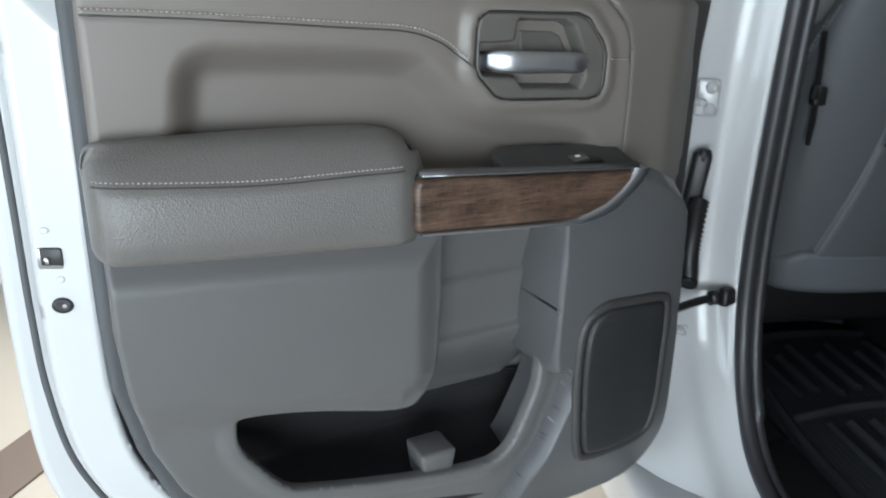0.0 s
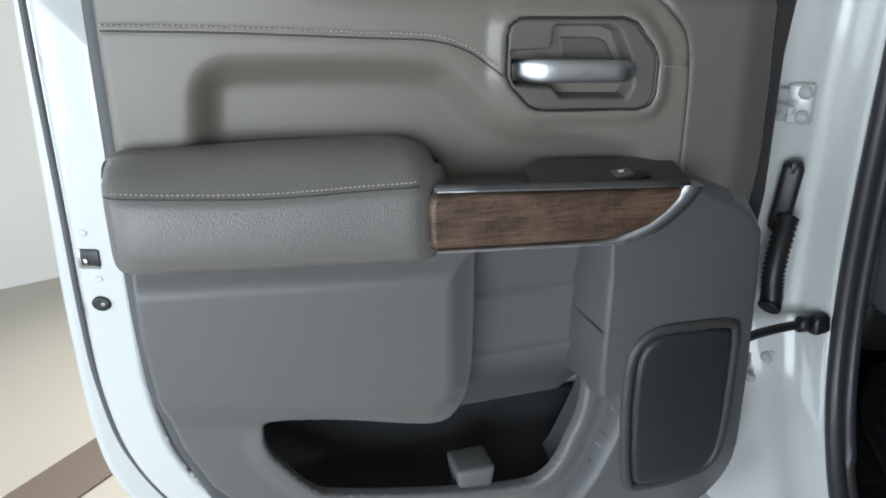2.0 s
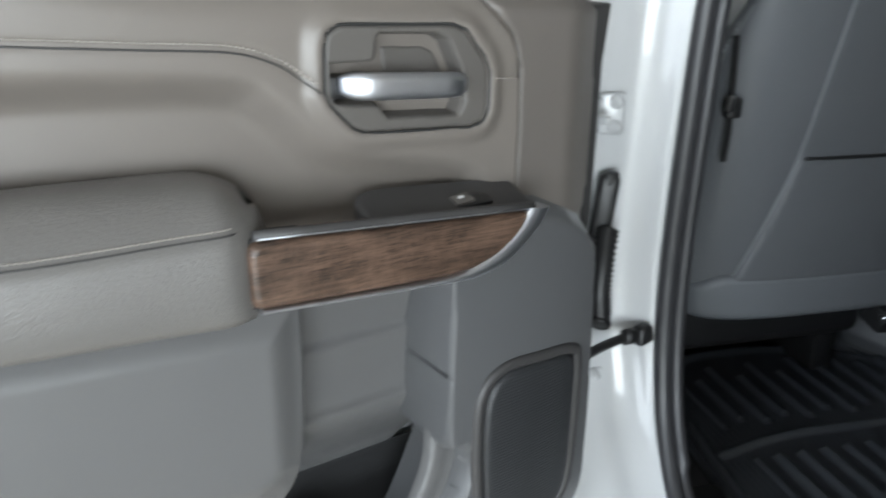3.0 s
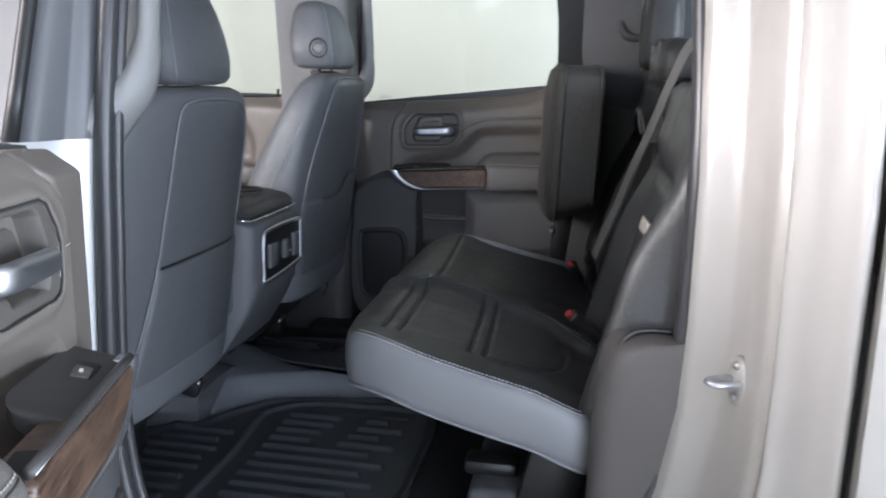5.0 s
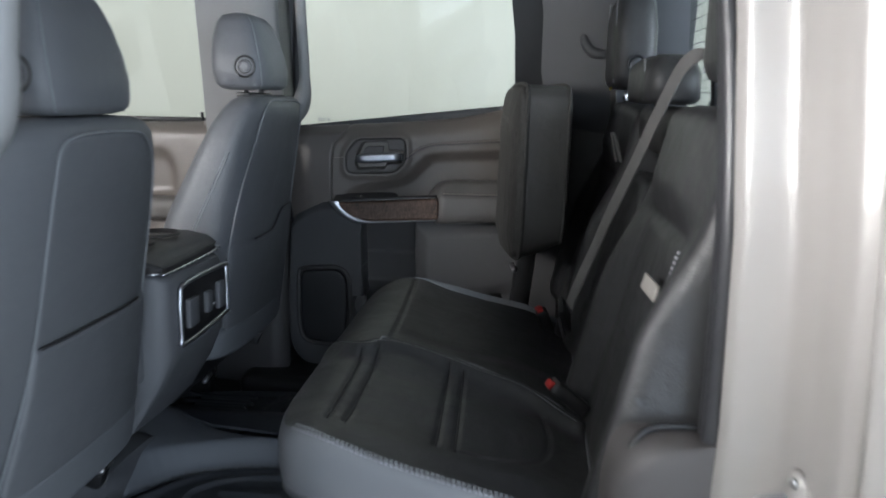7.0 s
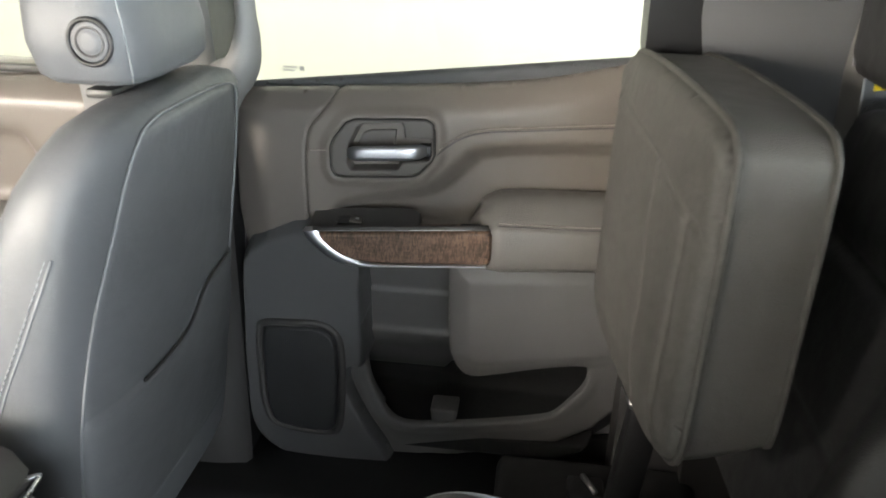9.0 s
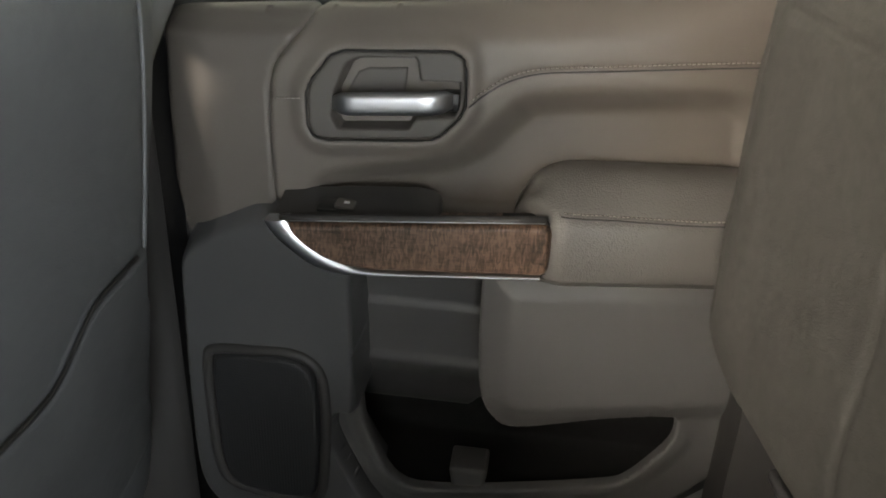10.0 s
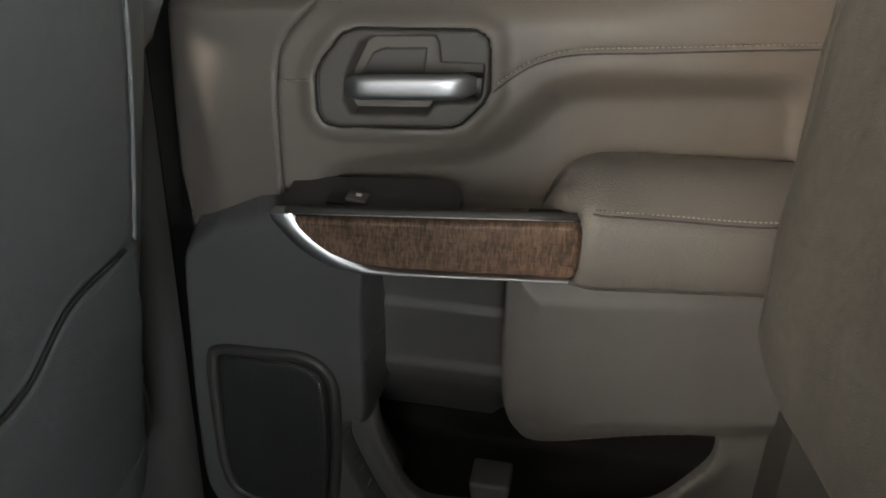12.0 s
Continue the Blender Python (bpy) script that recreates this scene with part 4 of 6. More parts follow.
    # rear quarter trim inside
    if sgn > 0:
        part("quarter_trim", stack("quarter_trim", [[(sgn * (x - lean(z)), y, z) for x, y in ((0.765, -0.735 - q), (0.735, -0.80 - q), (0.70, -0.90), (0.66, -1.05), (0.66, -1.12), (0.80, -1.12), (0.80, -0.74 - q))] for z, q in ((1.34, 0.03), (1.5, 0.0), (1.65, 0.0), (1.89, -0.03))]), QUARTER, truck, "grey quarter trim")
        part("lower_quarter", stack("lower_quarter", [[(x, y, z) for x, y in ((0.775, -0.70), (0.72, -0.80), (0.70, -0.95), (0.70, -1.12), (0.86, -1.12), (0.86, -0.70))] for z in (0.5, 1.0, 1.345)]), TRIM_DARK, truck)
        part("sill_cover", rbox("sill_cover", (0.24, 1.1, 0.11), 0.025, 4, (0.79, -0.42, 0.543)), BLACK, truck)
    else:
        part("lower_quarter", stack("lower_quarter", [[(x, y, z) for x, y in ((-0.69, -0.945), (-0.665, -1.00), (-0.66, -1.12), (-0.72, -1.12), (-0.72, -0.95))] for z in (0.5, 1.0, 1.40, 1.89)]), TRIM_DARK, truck)
    if sgn > 0:
        part("coat_hook", tube("coat_hook", [tuple(v) for v in spline([(sgn * 0.705, -0.845, 1.64), (sgn * 0.690, -0.846, 1.60), (sgn * 0.682, -0.85, 1.575), (sgn * 0.676, -0.865, 1.555), (sgn * 0.674, -0.89, 1.548), (sgn * 0.674, -0.915, 1.552)], 5)], 0.015, 8), QUARTER, truck)
    part("rocker", rbox("rocker", (0.19, 1.5, 0.14), 0.03, 4, (sgn * 0.875, -0.45, 0.485)), PAINT, truck, "white painted sill")
    part("front_rocker", rbox("front_rocker", (0.16, 1.6, 0.14), 0.03, 3, (sgn * 0.89, 0.9, 0.485)), PAINT, truck)
    part("sill_plate", rbox("sill_plate", (0.13, 0.72, 0.05), 0.018, 4, (sgn * 0.725, -0.47, 0.552)), BLACK, truck, "black plastic sill plate")
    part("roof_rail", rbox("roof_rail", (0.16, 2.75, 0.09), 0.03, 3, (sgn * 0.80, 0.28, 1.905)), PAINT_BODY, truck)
    # side trim beside the rear seat
    rows = []
    for z, d in ((0.56, 0.02), (0.80, 0.0), (0.95, 0.004), (1.02, 0.014), (1.05, 0.03), (1.066, 0.055), (1.072, 0.085)):
        rows.append([(sgn * x, y, z) for x, y in ((0.665, -0.80 - d * 0.4), (0.70, -0.800 - d), (0.715, -0.812 - d), (0.722, -0.83 - d), (0.722, -0.95), (0.665, -0.95))])
    part("seat_side_trim", stack("seat_side_trim", rows), SIDE_TRIM, truck, "brown moulded side trim")
    if sgn < 0:
        part("side_trim_piping", tube("side_trim_piping", [tuple(v) for v in spline([(-0.694, -0.818, 0.94), (-0.693, -0.824, 1.02), (-0.690, -0.838, 1.060), (-0.686, -0.862, 1.077), (-0.682, -0.92, 1.077)], 6)], 0.0042, 6), BLACK, truck)
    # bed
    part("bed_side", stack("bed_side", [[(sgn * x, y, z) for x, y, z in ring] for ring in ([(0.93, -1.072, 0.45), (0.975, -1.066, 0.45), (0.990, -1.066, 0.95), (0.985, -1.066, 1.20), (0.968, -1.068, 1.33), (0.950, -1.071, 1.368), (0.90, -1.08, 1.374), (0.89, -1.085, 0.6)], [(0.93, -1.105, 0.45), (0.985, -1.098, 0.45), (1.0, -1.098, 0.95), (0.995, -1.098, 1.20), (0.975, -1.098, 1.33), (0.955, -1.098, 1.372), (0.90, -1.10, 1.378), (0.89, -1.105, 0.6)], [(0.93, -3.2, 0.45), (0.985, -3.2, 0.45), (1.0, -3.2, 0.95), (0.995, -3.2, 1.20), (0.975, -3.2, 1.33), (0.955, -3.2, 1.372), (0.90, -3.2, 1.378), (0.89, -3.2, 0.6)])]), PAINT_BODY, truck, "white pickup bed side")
    part("bed_rail_cap", rbox("bed_rail_cap", (0.085, 2.05, 0.020), 0.006, 3, (sgn * 0.925, -2.135, 1.383)), TRIM_HARD, truck, "brown-grey bed rail cap")
    for y in (2.38, -2.25):
        wheel = part("wheel", loft("wheel", [((sgn * (0.72 + d), y, 0.40), (0, 1, 0), (0, 0, 1), r, r, 2) for d, r in ((0.0, 0.33), (0.02, 0.385), (0.06, 0.40), (0.20, 0.40), (0.24, 0.385), (0.26, 0.33))], 40), RUBBER, truck, "black tyre")
        part("rim", loft("rim", [((sgn * (0.97 + d), y, 0.40), (0, 1, 0), (0, 0, 1), r, r, 2) for d, r in ((0.0, 0.26), (0.012, 0.25), (0.004, 0.23), (0.0, 0.08), (0.012, 0.06))], 30), STEEL, wheel)
part("bed_front", rbox("bed_front", (1.8, 0.05, 0.55), 0.01, 2, (0, -1.19, 1.10)), PAINT_BODY, truck)
part("bed_cover", rbox("bed_cover", (1.75, 2.0, 0.04), 0.01, 3, (0.0, -2.22, 1.40)), BED_BLUE, truck, "dark blue-grey bed cover")
part("bed_cover_rail", rbox("bed_cover_rail", (1.75, 0.05, 0.03), 0.01, 3, (0.0, -1.245, 1.418)), BLACK, truck)
part("gap_filler", rbox("gap_filler", (0.04, 0.03, 0.75), 0.005, 2, (-0.915, -1.075, 0.86)), BLACK, truck)
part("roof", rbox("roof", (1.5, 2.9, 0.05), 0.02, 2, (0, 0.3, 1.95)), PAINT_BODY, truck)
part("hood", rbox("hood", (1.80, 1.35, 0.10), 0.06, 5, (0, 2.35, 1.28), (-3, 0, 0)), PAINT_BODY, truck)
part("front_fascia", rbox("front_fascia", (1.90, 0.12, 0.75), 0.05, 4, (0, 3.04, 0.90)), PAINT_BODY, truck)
for sx in (-1, 1):
    part("front_fender", prism("front_fender", [(1.66, 0.45), (1.66, 1.30), (2.98, 1.22), (3.0, 0.55), (2.72, 0.55), (2.66, 0.78), (2.45, 0.90), (2.2, 0.86), (2.06, 0.66), (2.04, 0.45)], 0.0, 0.06, lambda a, b, h: (sx * (0.89 + h), a, b)), PAINT_BODY, truck)
part("tailgate", rbox("tailgate", (1.80, 0.06, 0.85), 0.03, 3, (0, -3.17, 0.95)), PAINT_BODY, truck)
part("headliner", rbox("headliner", (1.46, 2.8, 0.03), 0.01, 2, (0, 0.3, 1.905)), HEADLINER, truck, "light headliner")
part("cab_floor", rbox("cab_floor", (1.62, 2.9, 0.06), 0.01, 2, (0, 0.3, 0.515)), CARPET, truck, "black carpet")
part("bulkhead", rbox("bulkhead", (1.8, 0.05, 0.95), 0.01, 2, (0, 1.7, 0.95)), BLACK, truck)
part("dashboard", rbox("dashboard", (1.5, 0.35, 0.30), 0.06, 4, (0, 1.45, 1.15)), TRIM_DARK, truck)
part("rear_wall", rbox("rear_wall", (1.6, 0.04, 0.90), 0.01, 2, (0, -1.10, 0.93)), TRIM_DARK, truck)
part("rear_header", rbox("rear_header", (1.5, 0.05, 0.10), 0.01, 2, (0, -1.06, 1.86)), PILLAR_TRIM, truck)
for x in (-0.22, 0.22):
    part("rear_window_post", rbox("rear_window_post", (0.03, 0.03, 0.46), 0.006, 2, (x, -1.09, 1.60), (-4, 0, 0)), BLACK, truck)
rw = part("rear_window", rbox("rear_window", (1.36, 0.005, 0.46), 0, 1, (0, -1.105, 1.60), (-4, 0, 0)), GLASS, truck, "rear window with fine heater lines", False)
rw.visible_shadow = False
for k in range(11):
    part("heater_line", tube("heater_line", [(-0.66, -1.118 + 0.03 * (k - 5) * 0.07, 1.42 + 0.03 * k), (0.66, -1.118 + 0.03 * (k - 5) * 0.07, 1.42 + 0.03 * k)], 0.0009, 4), BELT, rw)
ws = part("windshield", rbox("windshield", (1.4, 0.006, 0.75), 0, 1, (0, 1.35, 1.58), (-50, 0, 0)), GLASS, truck, "", False)
ws.visible_shadow = False

fittings()
clip = thing("belt_clip", "small black belt clip with steel tongue", "belt clip")
part("body", rbox("body", (0.022, 0.020, 0.030), 0.005, 3, (-0.679, -0.040, 1.160)), BLACK, clip)
part("tongue", rbox("tongue", (0.012, 0.006, 0.022), 0.002, 2, (-0.690, -0.050, 1.168), (0, 10, 20)), STEEL, clip)
part("strap", strip("strap", [(-0.684, -0.036, 1.26), (-0.682, -0.038, 1.20), (-0.680, -0.040, 1.12), (-0.680, -0.036, 1.08)], 0.009, 0.002, (1, 0.2, 0)), BLACK, clip)

# seals round the left door opening
loop = spline([(-0.700, -0.10, 1.79), (-0.725, -0.105, 1.68), (-0.752, -0.103, 1.50), (-0.772, -0.098, 1.33), (-0.776, -0.092, 1.15), (-0.776, -0.086, 0.95), (-0.776, -0.098, 0.80), (-0.778, -0.135, 0.69), (-0.784, -0.21, 0.605), (-0.79, -0.32, 0.575), (-0.79, -0.50, 0.570), (-0.785, -0.66, 0.575), (-0.765, -0.76, 0.62), (-0.735, -0.845, 0.72), (-0.71, -0.895, 0.86), (-0.706, -0.914, 1.0), (-0.702, -0.920, 1.12), (-0.698, -0.920, 1.32), (-0.668, -0.910, 1.52), (-0.62, -0.89, 1.70), (-0.61, -0.85, 1.79), (-0.64, -0.70, 1.80), (-0.68, -0.3, 1.80)], 6, True)
part("door_seal", tube("door_seal", [tuple(v) for v in loop], 0.0140, 10, 1.0, (1, 0, 0), True), SEAL, truck, "black bulb door seal")
part("door_seal", tube("door_seal", [(v[0] + 0.017, v[1] - (0.010 if v[1] > -0.3 else -0.004) * (v[2] > 0.65) , v[2] + 0.004) for v in loop], 0.0095, 8, 1.0, (1, 0, 0), True), SEAL, truck)

# striker on the rear pillar
sk = thing("door_striker", "polished steel door striker loop on a round plate", "striker")
ax = Vector((-0.35, 0.94, 0)).normalized()
tn = Vector((0.94, 0.35, 0)).normalized()
c0 = Vector((-0.802, -0.978, 1.056))
part("plate", loft("plate", [(c0, tn, (0, 0, 1), 0.022, 0.034, 2.2), (c0 + ax * 0.006, tn, (0, 0, 1), 0.019, 0.031, 2.2)], 24), PAINT_BODY, sk)
lp = spline([c0 + tn * 0.011, c0 + tn * 0.011 + ax * 0.030, c0 + tn * 0.004 + ax * 0.042, c0 - tn * 0.006 + ax * 0.040, c0 - tn * 0.012 + ax * 0.030, c0 - tn * 0.012], 5)
part("loop", tube("loop", [tuple(v) for v in lp], 0.0048, 10), CHROME, sk)
for dz in (-0.021, 0.021):
    part("bolt", loft("bolt", [(c0 + Vector((0, 0, dz)) + ax * 0.005, tn, (0, 0, 1), 0.006, 0.006, 2), (c0 + Vector((0, 0, dz)) + ax * 0.010, tn, (0, 0, 1), 0.0045, 0.0045, 2)], 8), STEEL, sk)


# ---- front doors (seen between the seats) ----
def front_door(sgn):
    d = thing("front_door", "closed front car door with brown-grey trim and clear window", "car door", "front doors")

    def put(a, b, h):
        return sgn * (0.86 - h), a, b

    def fh(y, z):
        h = 0.075 + 0 * y
        h = h - 0.024 * smooth01(poly_sdf(spline([(0.34, 1.16), (0.36, 1.24), (0.42, 1.262), (0.8, 1.262), (0.9, 1.2), (0.9, 1.12), (0.4, 1.10)], 4, True))(y, z) / 0.03)
        h = h - 0.03 * smooth01(1 - (1.345 - z) / 0.04)
        return h - 0.05 * smooth01(poly_sdf([(0.30, 0.98), (0.9, 0.98), (0.9, 0.72), (0.34, 0.72)])(y, z) / 0.02)
    part("trim_panel", field("trim_panel", poly_sdf([(0.20, 0.58), (1.20, 0.58), (1.25, 1.30), (0.20, 1.345)]), (0.18, 1.27, 0.56, 1.36), fh, 0.012, 0.04, put, 0.01), TRIM, d)
    part("armrest", rbox("armrest", (0.07, 0.42, 0.07), 0.02, 4, (sgn * 0.765, 0.52, 1.085)), PAD, d)
    part("wood_trim", rbox("wood_trim", (0.012, 0.30, 0.05), 0.004, 2, (sgn * 0.728, 0.86, 1.08)), WOOD, d)
    part("outer_panel", rbox("outer_panel", (0.06, 1.15, 0.86), 0.02, 3, (sgn * 0.93, 0.70, 0.92)), PAINT_BODY, d)
    fr = spline([(0.245, 1.33), (0.243, 1.5), (0.243, 1.72), (0.29, 1.815), (0.45, 1.835), (0.80, 1.79), (1.15, 1.46), (1.22, 1.33)], 6)
    part("window_frame", tube("window_frame", [(sgn * (0.90 - lean(b)), a, b) for a, b in fr], 0.03, 8, 1, (1, 0, 0)), BLACK, d)
    pane = part("window_pane", prism("window_pane", [(0.245, 1.33), (0.245, 1.72), (0.30, 1.81), (0.45, 1.825), (0.80, 1.78), (1.15, 1.45), (1.2, 1.33)], 0, 0.004, lambda a, b, h: (sgn * (0.90 - lean(b) + h), a, b)), GLASS, d, "", False)
    pane.visible_shadow = False
    part("sill_strip", rbox("sill_strip", (0.02, 1.0, 0.014), 0.004, 2, (sgn * 0.865, 0.72, 1.345)), BLACK, d)
    part("lock_knob", tube("lock_knob", [(sgn * 0.855, 0.285, 1.34), (sgn * 0.853, 0.285, 1.368)], [0.004, 0.0055], 8), BLACK, d)


front_door(1)
front_door(-1)


# ---- front seats ----
def back_y(z):
    return -0.10 + (1.35 - z) * 0.15


def front_seat(cx, label, inner, low):
    """inner: +1 when the console is on the seat's +x side; low: 1 for the lowered seat."""
    s = thing("front_seat", label, "car seat", "front seats", m=pose(cx, 0, 0))
    def drop(z):
        return z - 0.030 * low * smooth01((np.asarray(z, float) - 1.15) / 0.22)
    prof = [(float(drop(z)), hw, th) for z, hw, th in ((0.800, 0.235, 0.16), (0.815, 0.25, 0.18), (0.86, 0.258, 0.20), (0.95, 0.262, 0.225), (1.05, 0.264, 0.225), (1.15, 0.262, 0.205), (1.24, 0.256, 0.170), (1.31, 0.248, 0.142), (1.36, 0.236, 0.122), (1.395, 0.212, 0.104), (1.412, 0.188, 0.088), (1.422, 0.15, 0.066), (1.425, 0.09, 0.04))]
    rings = []
    for z, hw, th in prof:
        rings.append(((0, back_y(z) + 0.010 + max(th, 0.10) / 2, z), (1, 0, 0), (0, 1, 0), hw, th / 2, 3.3))
    part("backrest", loft("backrest", rings, 56), LEATHER, s, "charcoal leather backrest")
    if low:
        edge_pts = [(-0.190, 0.872), (-0.160, 0.97), (-0.134, 1.08), (-0.122, 1.20), (-0.112, 1.317), (-0.100, 1.360), (-0.05, 1.372), (0.06, 1.372), (0.140, 1.360), (0.188, 1.312), (0.210, 1.22), (0.221, 1.10), (0.222, 0.98), (0.215, 0.872)]
    else:
        edge_pts = [(-0.205, 0.872), (-0.192, 0.97), (-0.184, 1.08), (-0.178, 1.20), (-0.165, 1.32), (-0.148, 1.385), (-0.11, 1.408), (0.03, 1.414), (0.118, 1.409), (0.158, 1.375), (0.190, 1.29), (0.212, 1.21), (0.224, 1.10), (0.224, 0.98), (0.215, 0.872)]
    outline = spline([(inner * x, z) for x, z in edge_pts], 4)

    pz, pw, pt = (np.array([p[k] for p in prof]) for k in range(3))

    def place(a, b, h):
        w, t = np.interp(b, pz, pw), np.interp(b, pz, pt)
        q = np.clip(1 - np.minimum(np.abs(a) / w, 1) ** 3.3, 0.0, 1) ** (1 / 3.3)
        return a, back_y(b) + 0.010 + np.maximum(t, 0.10) / 2 - t / 2 * q - h, b

    def pocket_z(x):
        return 1.082 + 0 * x if inner > 0 else 1.108 + 0.027 * np.tanh((x - 0.03) / 0.030)

    def ph(x, z):
        h = 0.002 + 0.006 * smooth01((pocket_z(x) - z) / 0.006)
        return h + 0.004 * smooth01((pocket_z(x) - z) / 0.10)
    part("back_panel", field("back_panel", poly_sdf(outline), (-0.235, 0.235, 0.86, 1.425), ph, 0.006, 0.006, place, 0.003), LEATHER, s, "back panel with map pocket")
    xs = inner * np.linspace(-0.125, 0.165, 30) if low else np.linspace(-0.125, 0.150, 30)
    mx, my, mz = place(xs, pocket_z(xs), np.full(30, 0.0065))
    part("pocket_mouth", tube("pocket_mouth", list(zip(mx, my, mz)), 0.0026, 6), BLACK, s, "dark map pocket opening")
    edge = np.array(outline)
    ex, ey, ez = place(edge[:, 0], edge[:, 1], np.full(len(edge), 0.003))
    part("piping", tube("piping", list(zip(ex, ey, ez)), 0.0020, 6), PIPING_HIGHLIGHT, s, "piped panel seam, paled for its highlight")
    for sx in (-1, 1):
        seam = []
        for k in range(16):
            z, f = 1.30 - 0.028 * k, -0.42 + 0.05 * k
            w, t = np.interp(z, pz, pw), np.interp(z, pz, pt)
            seam.append((sx * (w * (1 - abs(f) ** 3.3) ** (1 / 3.3) - 0.0004), back_y(z) + 0.010 + max(t, 0.10) / 2 + f * t / 2, z))
        part("side_seam", tube("side_seam", seam, 0.0019, 5), PIPING_HIGHLIGHT, s)
        part("side_stitching", stitches("side_stitching", [(x + sx * 0.0012, y + 0.006, z) for x, y, z in seam], (sx, 0, 0), 0.006, 0.0025, 0.0011), STITCH_GREY, s)
    shell = [(-0.235, 0.800), (-0.245, 0.86), (-0.205, 0.884), (0.205, 0.884), (0.225, 0.86), (0.20, 0.800)]
    part("lower_shell", field("lower_shell", poly_sdf(shell), (-0.26, 0.25, 0.78, 0.90), lambda x, z: 0.012 + 0 * x, 0.008, 0.03, place, 0.008), SHELL, s, "hard grey plastic lower shell")
    part("hinge_cover", loft("hinge_cover", [((-inner * (0.255 + d), 0.09, 0.865), (0, 1, 0), (0, 0, 1), r, r * 1.1, 2.4) for d, r in ((0.0, 0.075), (0.015, 0.07), (0.02, 0.05))], 24), SEAT_PLASTIC, s)
    # headrest
    z0, hy, hx = 1.437 - 0.040 * low, -0.040 + 0.033 * (1 - low), 0.030 * (1 - low)
    deep = 1.0 + 0.22 * (1 - low)
    hyz = lambda dz: hy + 0.12 * dz
    hr = []
    for dz, w, d in ((0.0, 0.088, 0.036), (0.004, 0.105, 0.048), (0.014, 0.117, 0.056), (0.05, 0.122, 0.060), (0.09, 0.117, 0.057), (0.13, 0.105, 0.051), (0.160, 0.090, 0.043), (0.178, 0.076, 0.032), (0.185, 0.05, 0.015)):
        hr.append(((hx, hyz(dz), z0 + dz), (1, 0, 0), (0, 1, 0), w, d * deep, 4.2))
    head = part("headrest", loft("headrest", hr, 56), LEATHER, s, "leather headrest with round release button")
    bx_, by, bz = hx - 0.1205, hy - 0.002 - 0.018 * (1 - low), z0 + 0.055
    for r, q in ((0.025, 0.0026), (0.016, 0.0018)):
        part("button_ring", tube("button_ring", [(bx_ - 0.001, by + r * math.cos(a), bz + r * math.sin(a)) for a in np.linspace(0, 2 * math.pi, 28, endpoint=False)], q, 6, 1, (1, 0, 0), True), BLACK, head)
    part("button", loft("button", [((bx_ + d, by, bz), (0, 1, 0), (0, 0, 1), r, r, 2) for d, r in ((0.006, 0.023), (-0.001, 0.022), (-0.003, 0.020), (-0.001, 0.015), (-0.004, 0.013), (-0.0045, 0.006))], 24), SEAT_PLASTIC, head)
    hz, hw_, hd = np.array([0.004, 0.014, 0.05, 0.09, 0.13, 0.160, 0.178]), [0.105, 0.117, 0.122, 0.117, 0.105, 0.090, 0.076], [0.048, 0.056, 0.060, 0.057, 0.051, 0.043, 0.032]
    for sx in (-1, 1):
        sm = []
        for dz in np.linspace(0.004, 0.176, 26):
            w, d = np.interp(dz, hz, hw_), np.interp(dz, hz, hd)
            sm.append((hx + sx * 0.87 * w, hyz(dz) - d * deep * (1 - 0.87 ** 4.2) ** (1 / 4.2) - 0.0002, z0 + dz))
        part("headrest_seam", tube("headrest_seam", sm, 0.0014, 5), PIPING_HIGHLIGHT, head)
    for x in (-0.06, 0.06):
        part("headrest_post", tube("headrest_post", [(hx + x, hy, z0 - 0.055), (hx + x, hy, z0 + 0.01)], 0.006, 8), STEEL, s)
    part("post_collar", rbox("post_collar", (0.17, 0.035, 0.012), 0.004, 2, (hx, hy, z0 - 0.012)), BLACK, s)
    # cushion and base
    part("cushion", rbox("cushion", (0.50, 0.50, 0.15), 0.05, 5, (0, 0.36, 0.87)), LEATHER, s)
    part("seat_base", rbox("seat_base", (0.44, 0.46, 0.14), 0.03, 3, (0, 0.36, 0.735)), BLACK, s)
    for x in (-0.2, 0.2):
        part("seat_rail", rbox("seat_rail", (0.05, 0.40, 0.13), 0.01, 2, (x, 0.40, 0.605)), BLACK, s)
    part("bracket", rbox("bracket", (0.04, 0.05, 0.05), 0.008, 2, (-inner * 0.0 + inner * 0.20 * -1 if cx > 0 else 0.20, 0.075, 0.735), (20, 0, 10)), BLACK, s)
    part("bracket_pin", tube("bracket_pin", [((-0.20 if cx > 0 else 0.20) - 0.02, 0.05, 0.742), ((-0.20 if cx > 0 else 0.20) + 0.02, 0.05, 0.748)], 0.006, 8), STEEL, s)
    return s


front_seat(-0.43, "charcoal leather driver seat with map pocket and headrest", 1, 1)
front_seat(0.455, "charcoal leather passenger seat with map pocket and headrest", -1, 0)

# ---- centre console ----
con = thing("center_console", "grey centre console with rear vents and chrome bezel", "console", m=pose(-0.04, -0.010, 0) @ Matrix.Diagonal((0.95, 1, 1, 1)))


def ring(x0, x1, y, z0, z1, r=0.03):
    return [(x, y, z) for x, z in spline([(x0 + r, z0), (x1 - r, z0), (x1, z0 + r), (x1, z1 - r), (x1 - r, z1), (x0 + r, z1), (x0, z1 - r), (x0, z0 + r)], 3, True)]


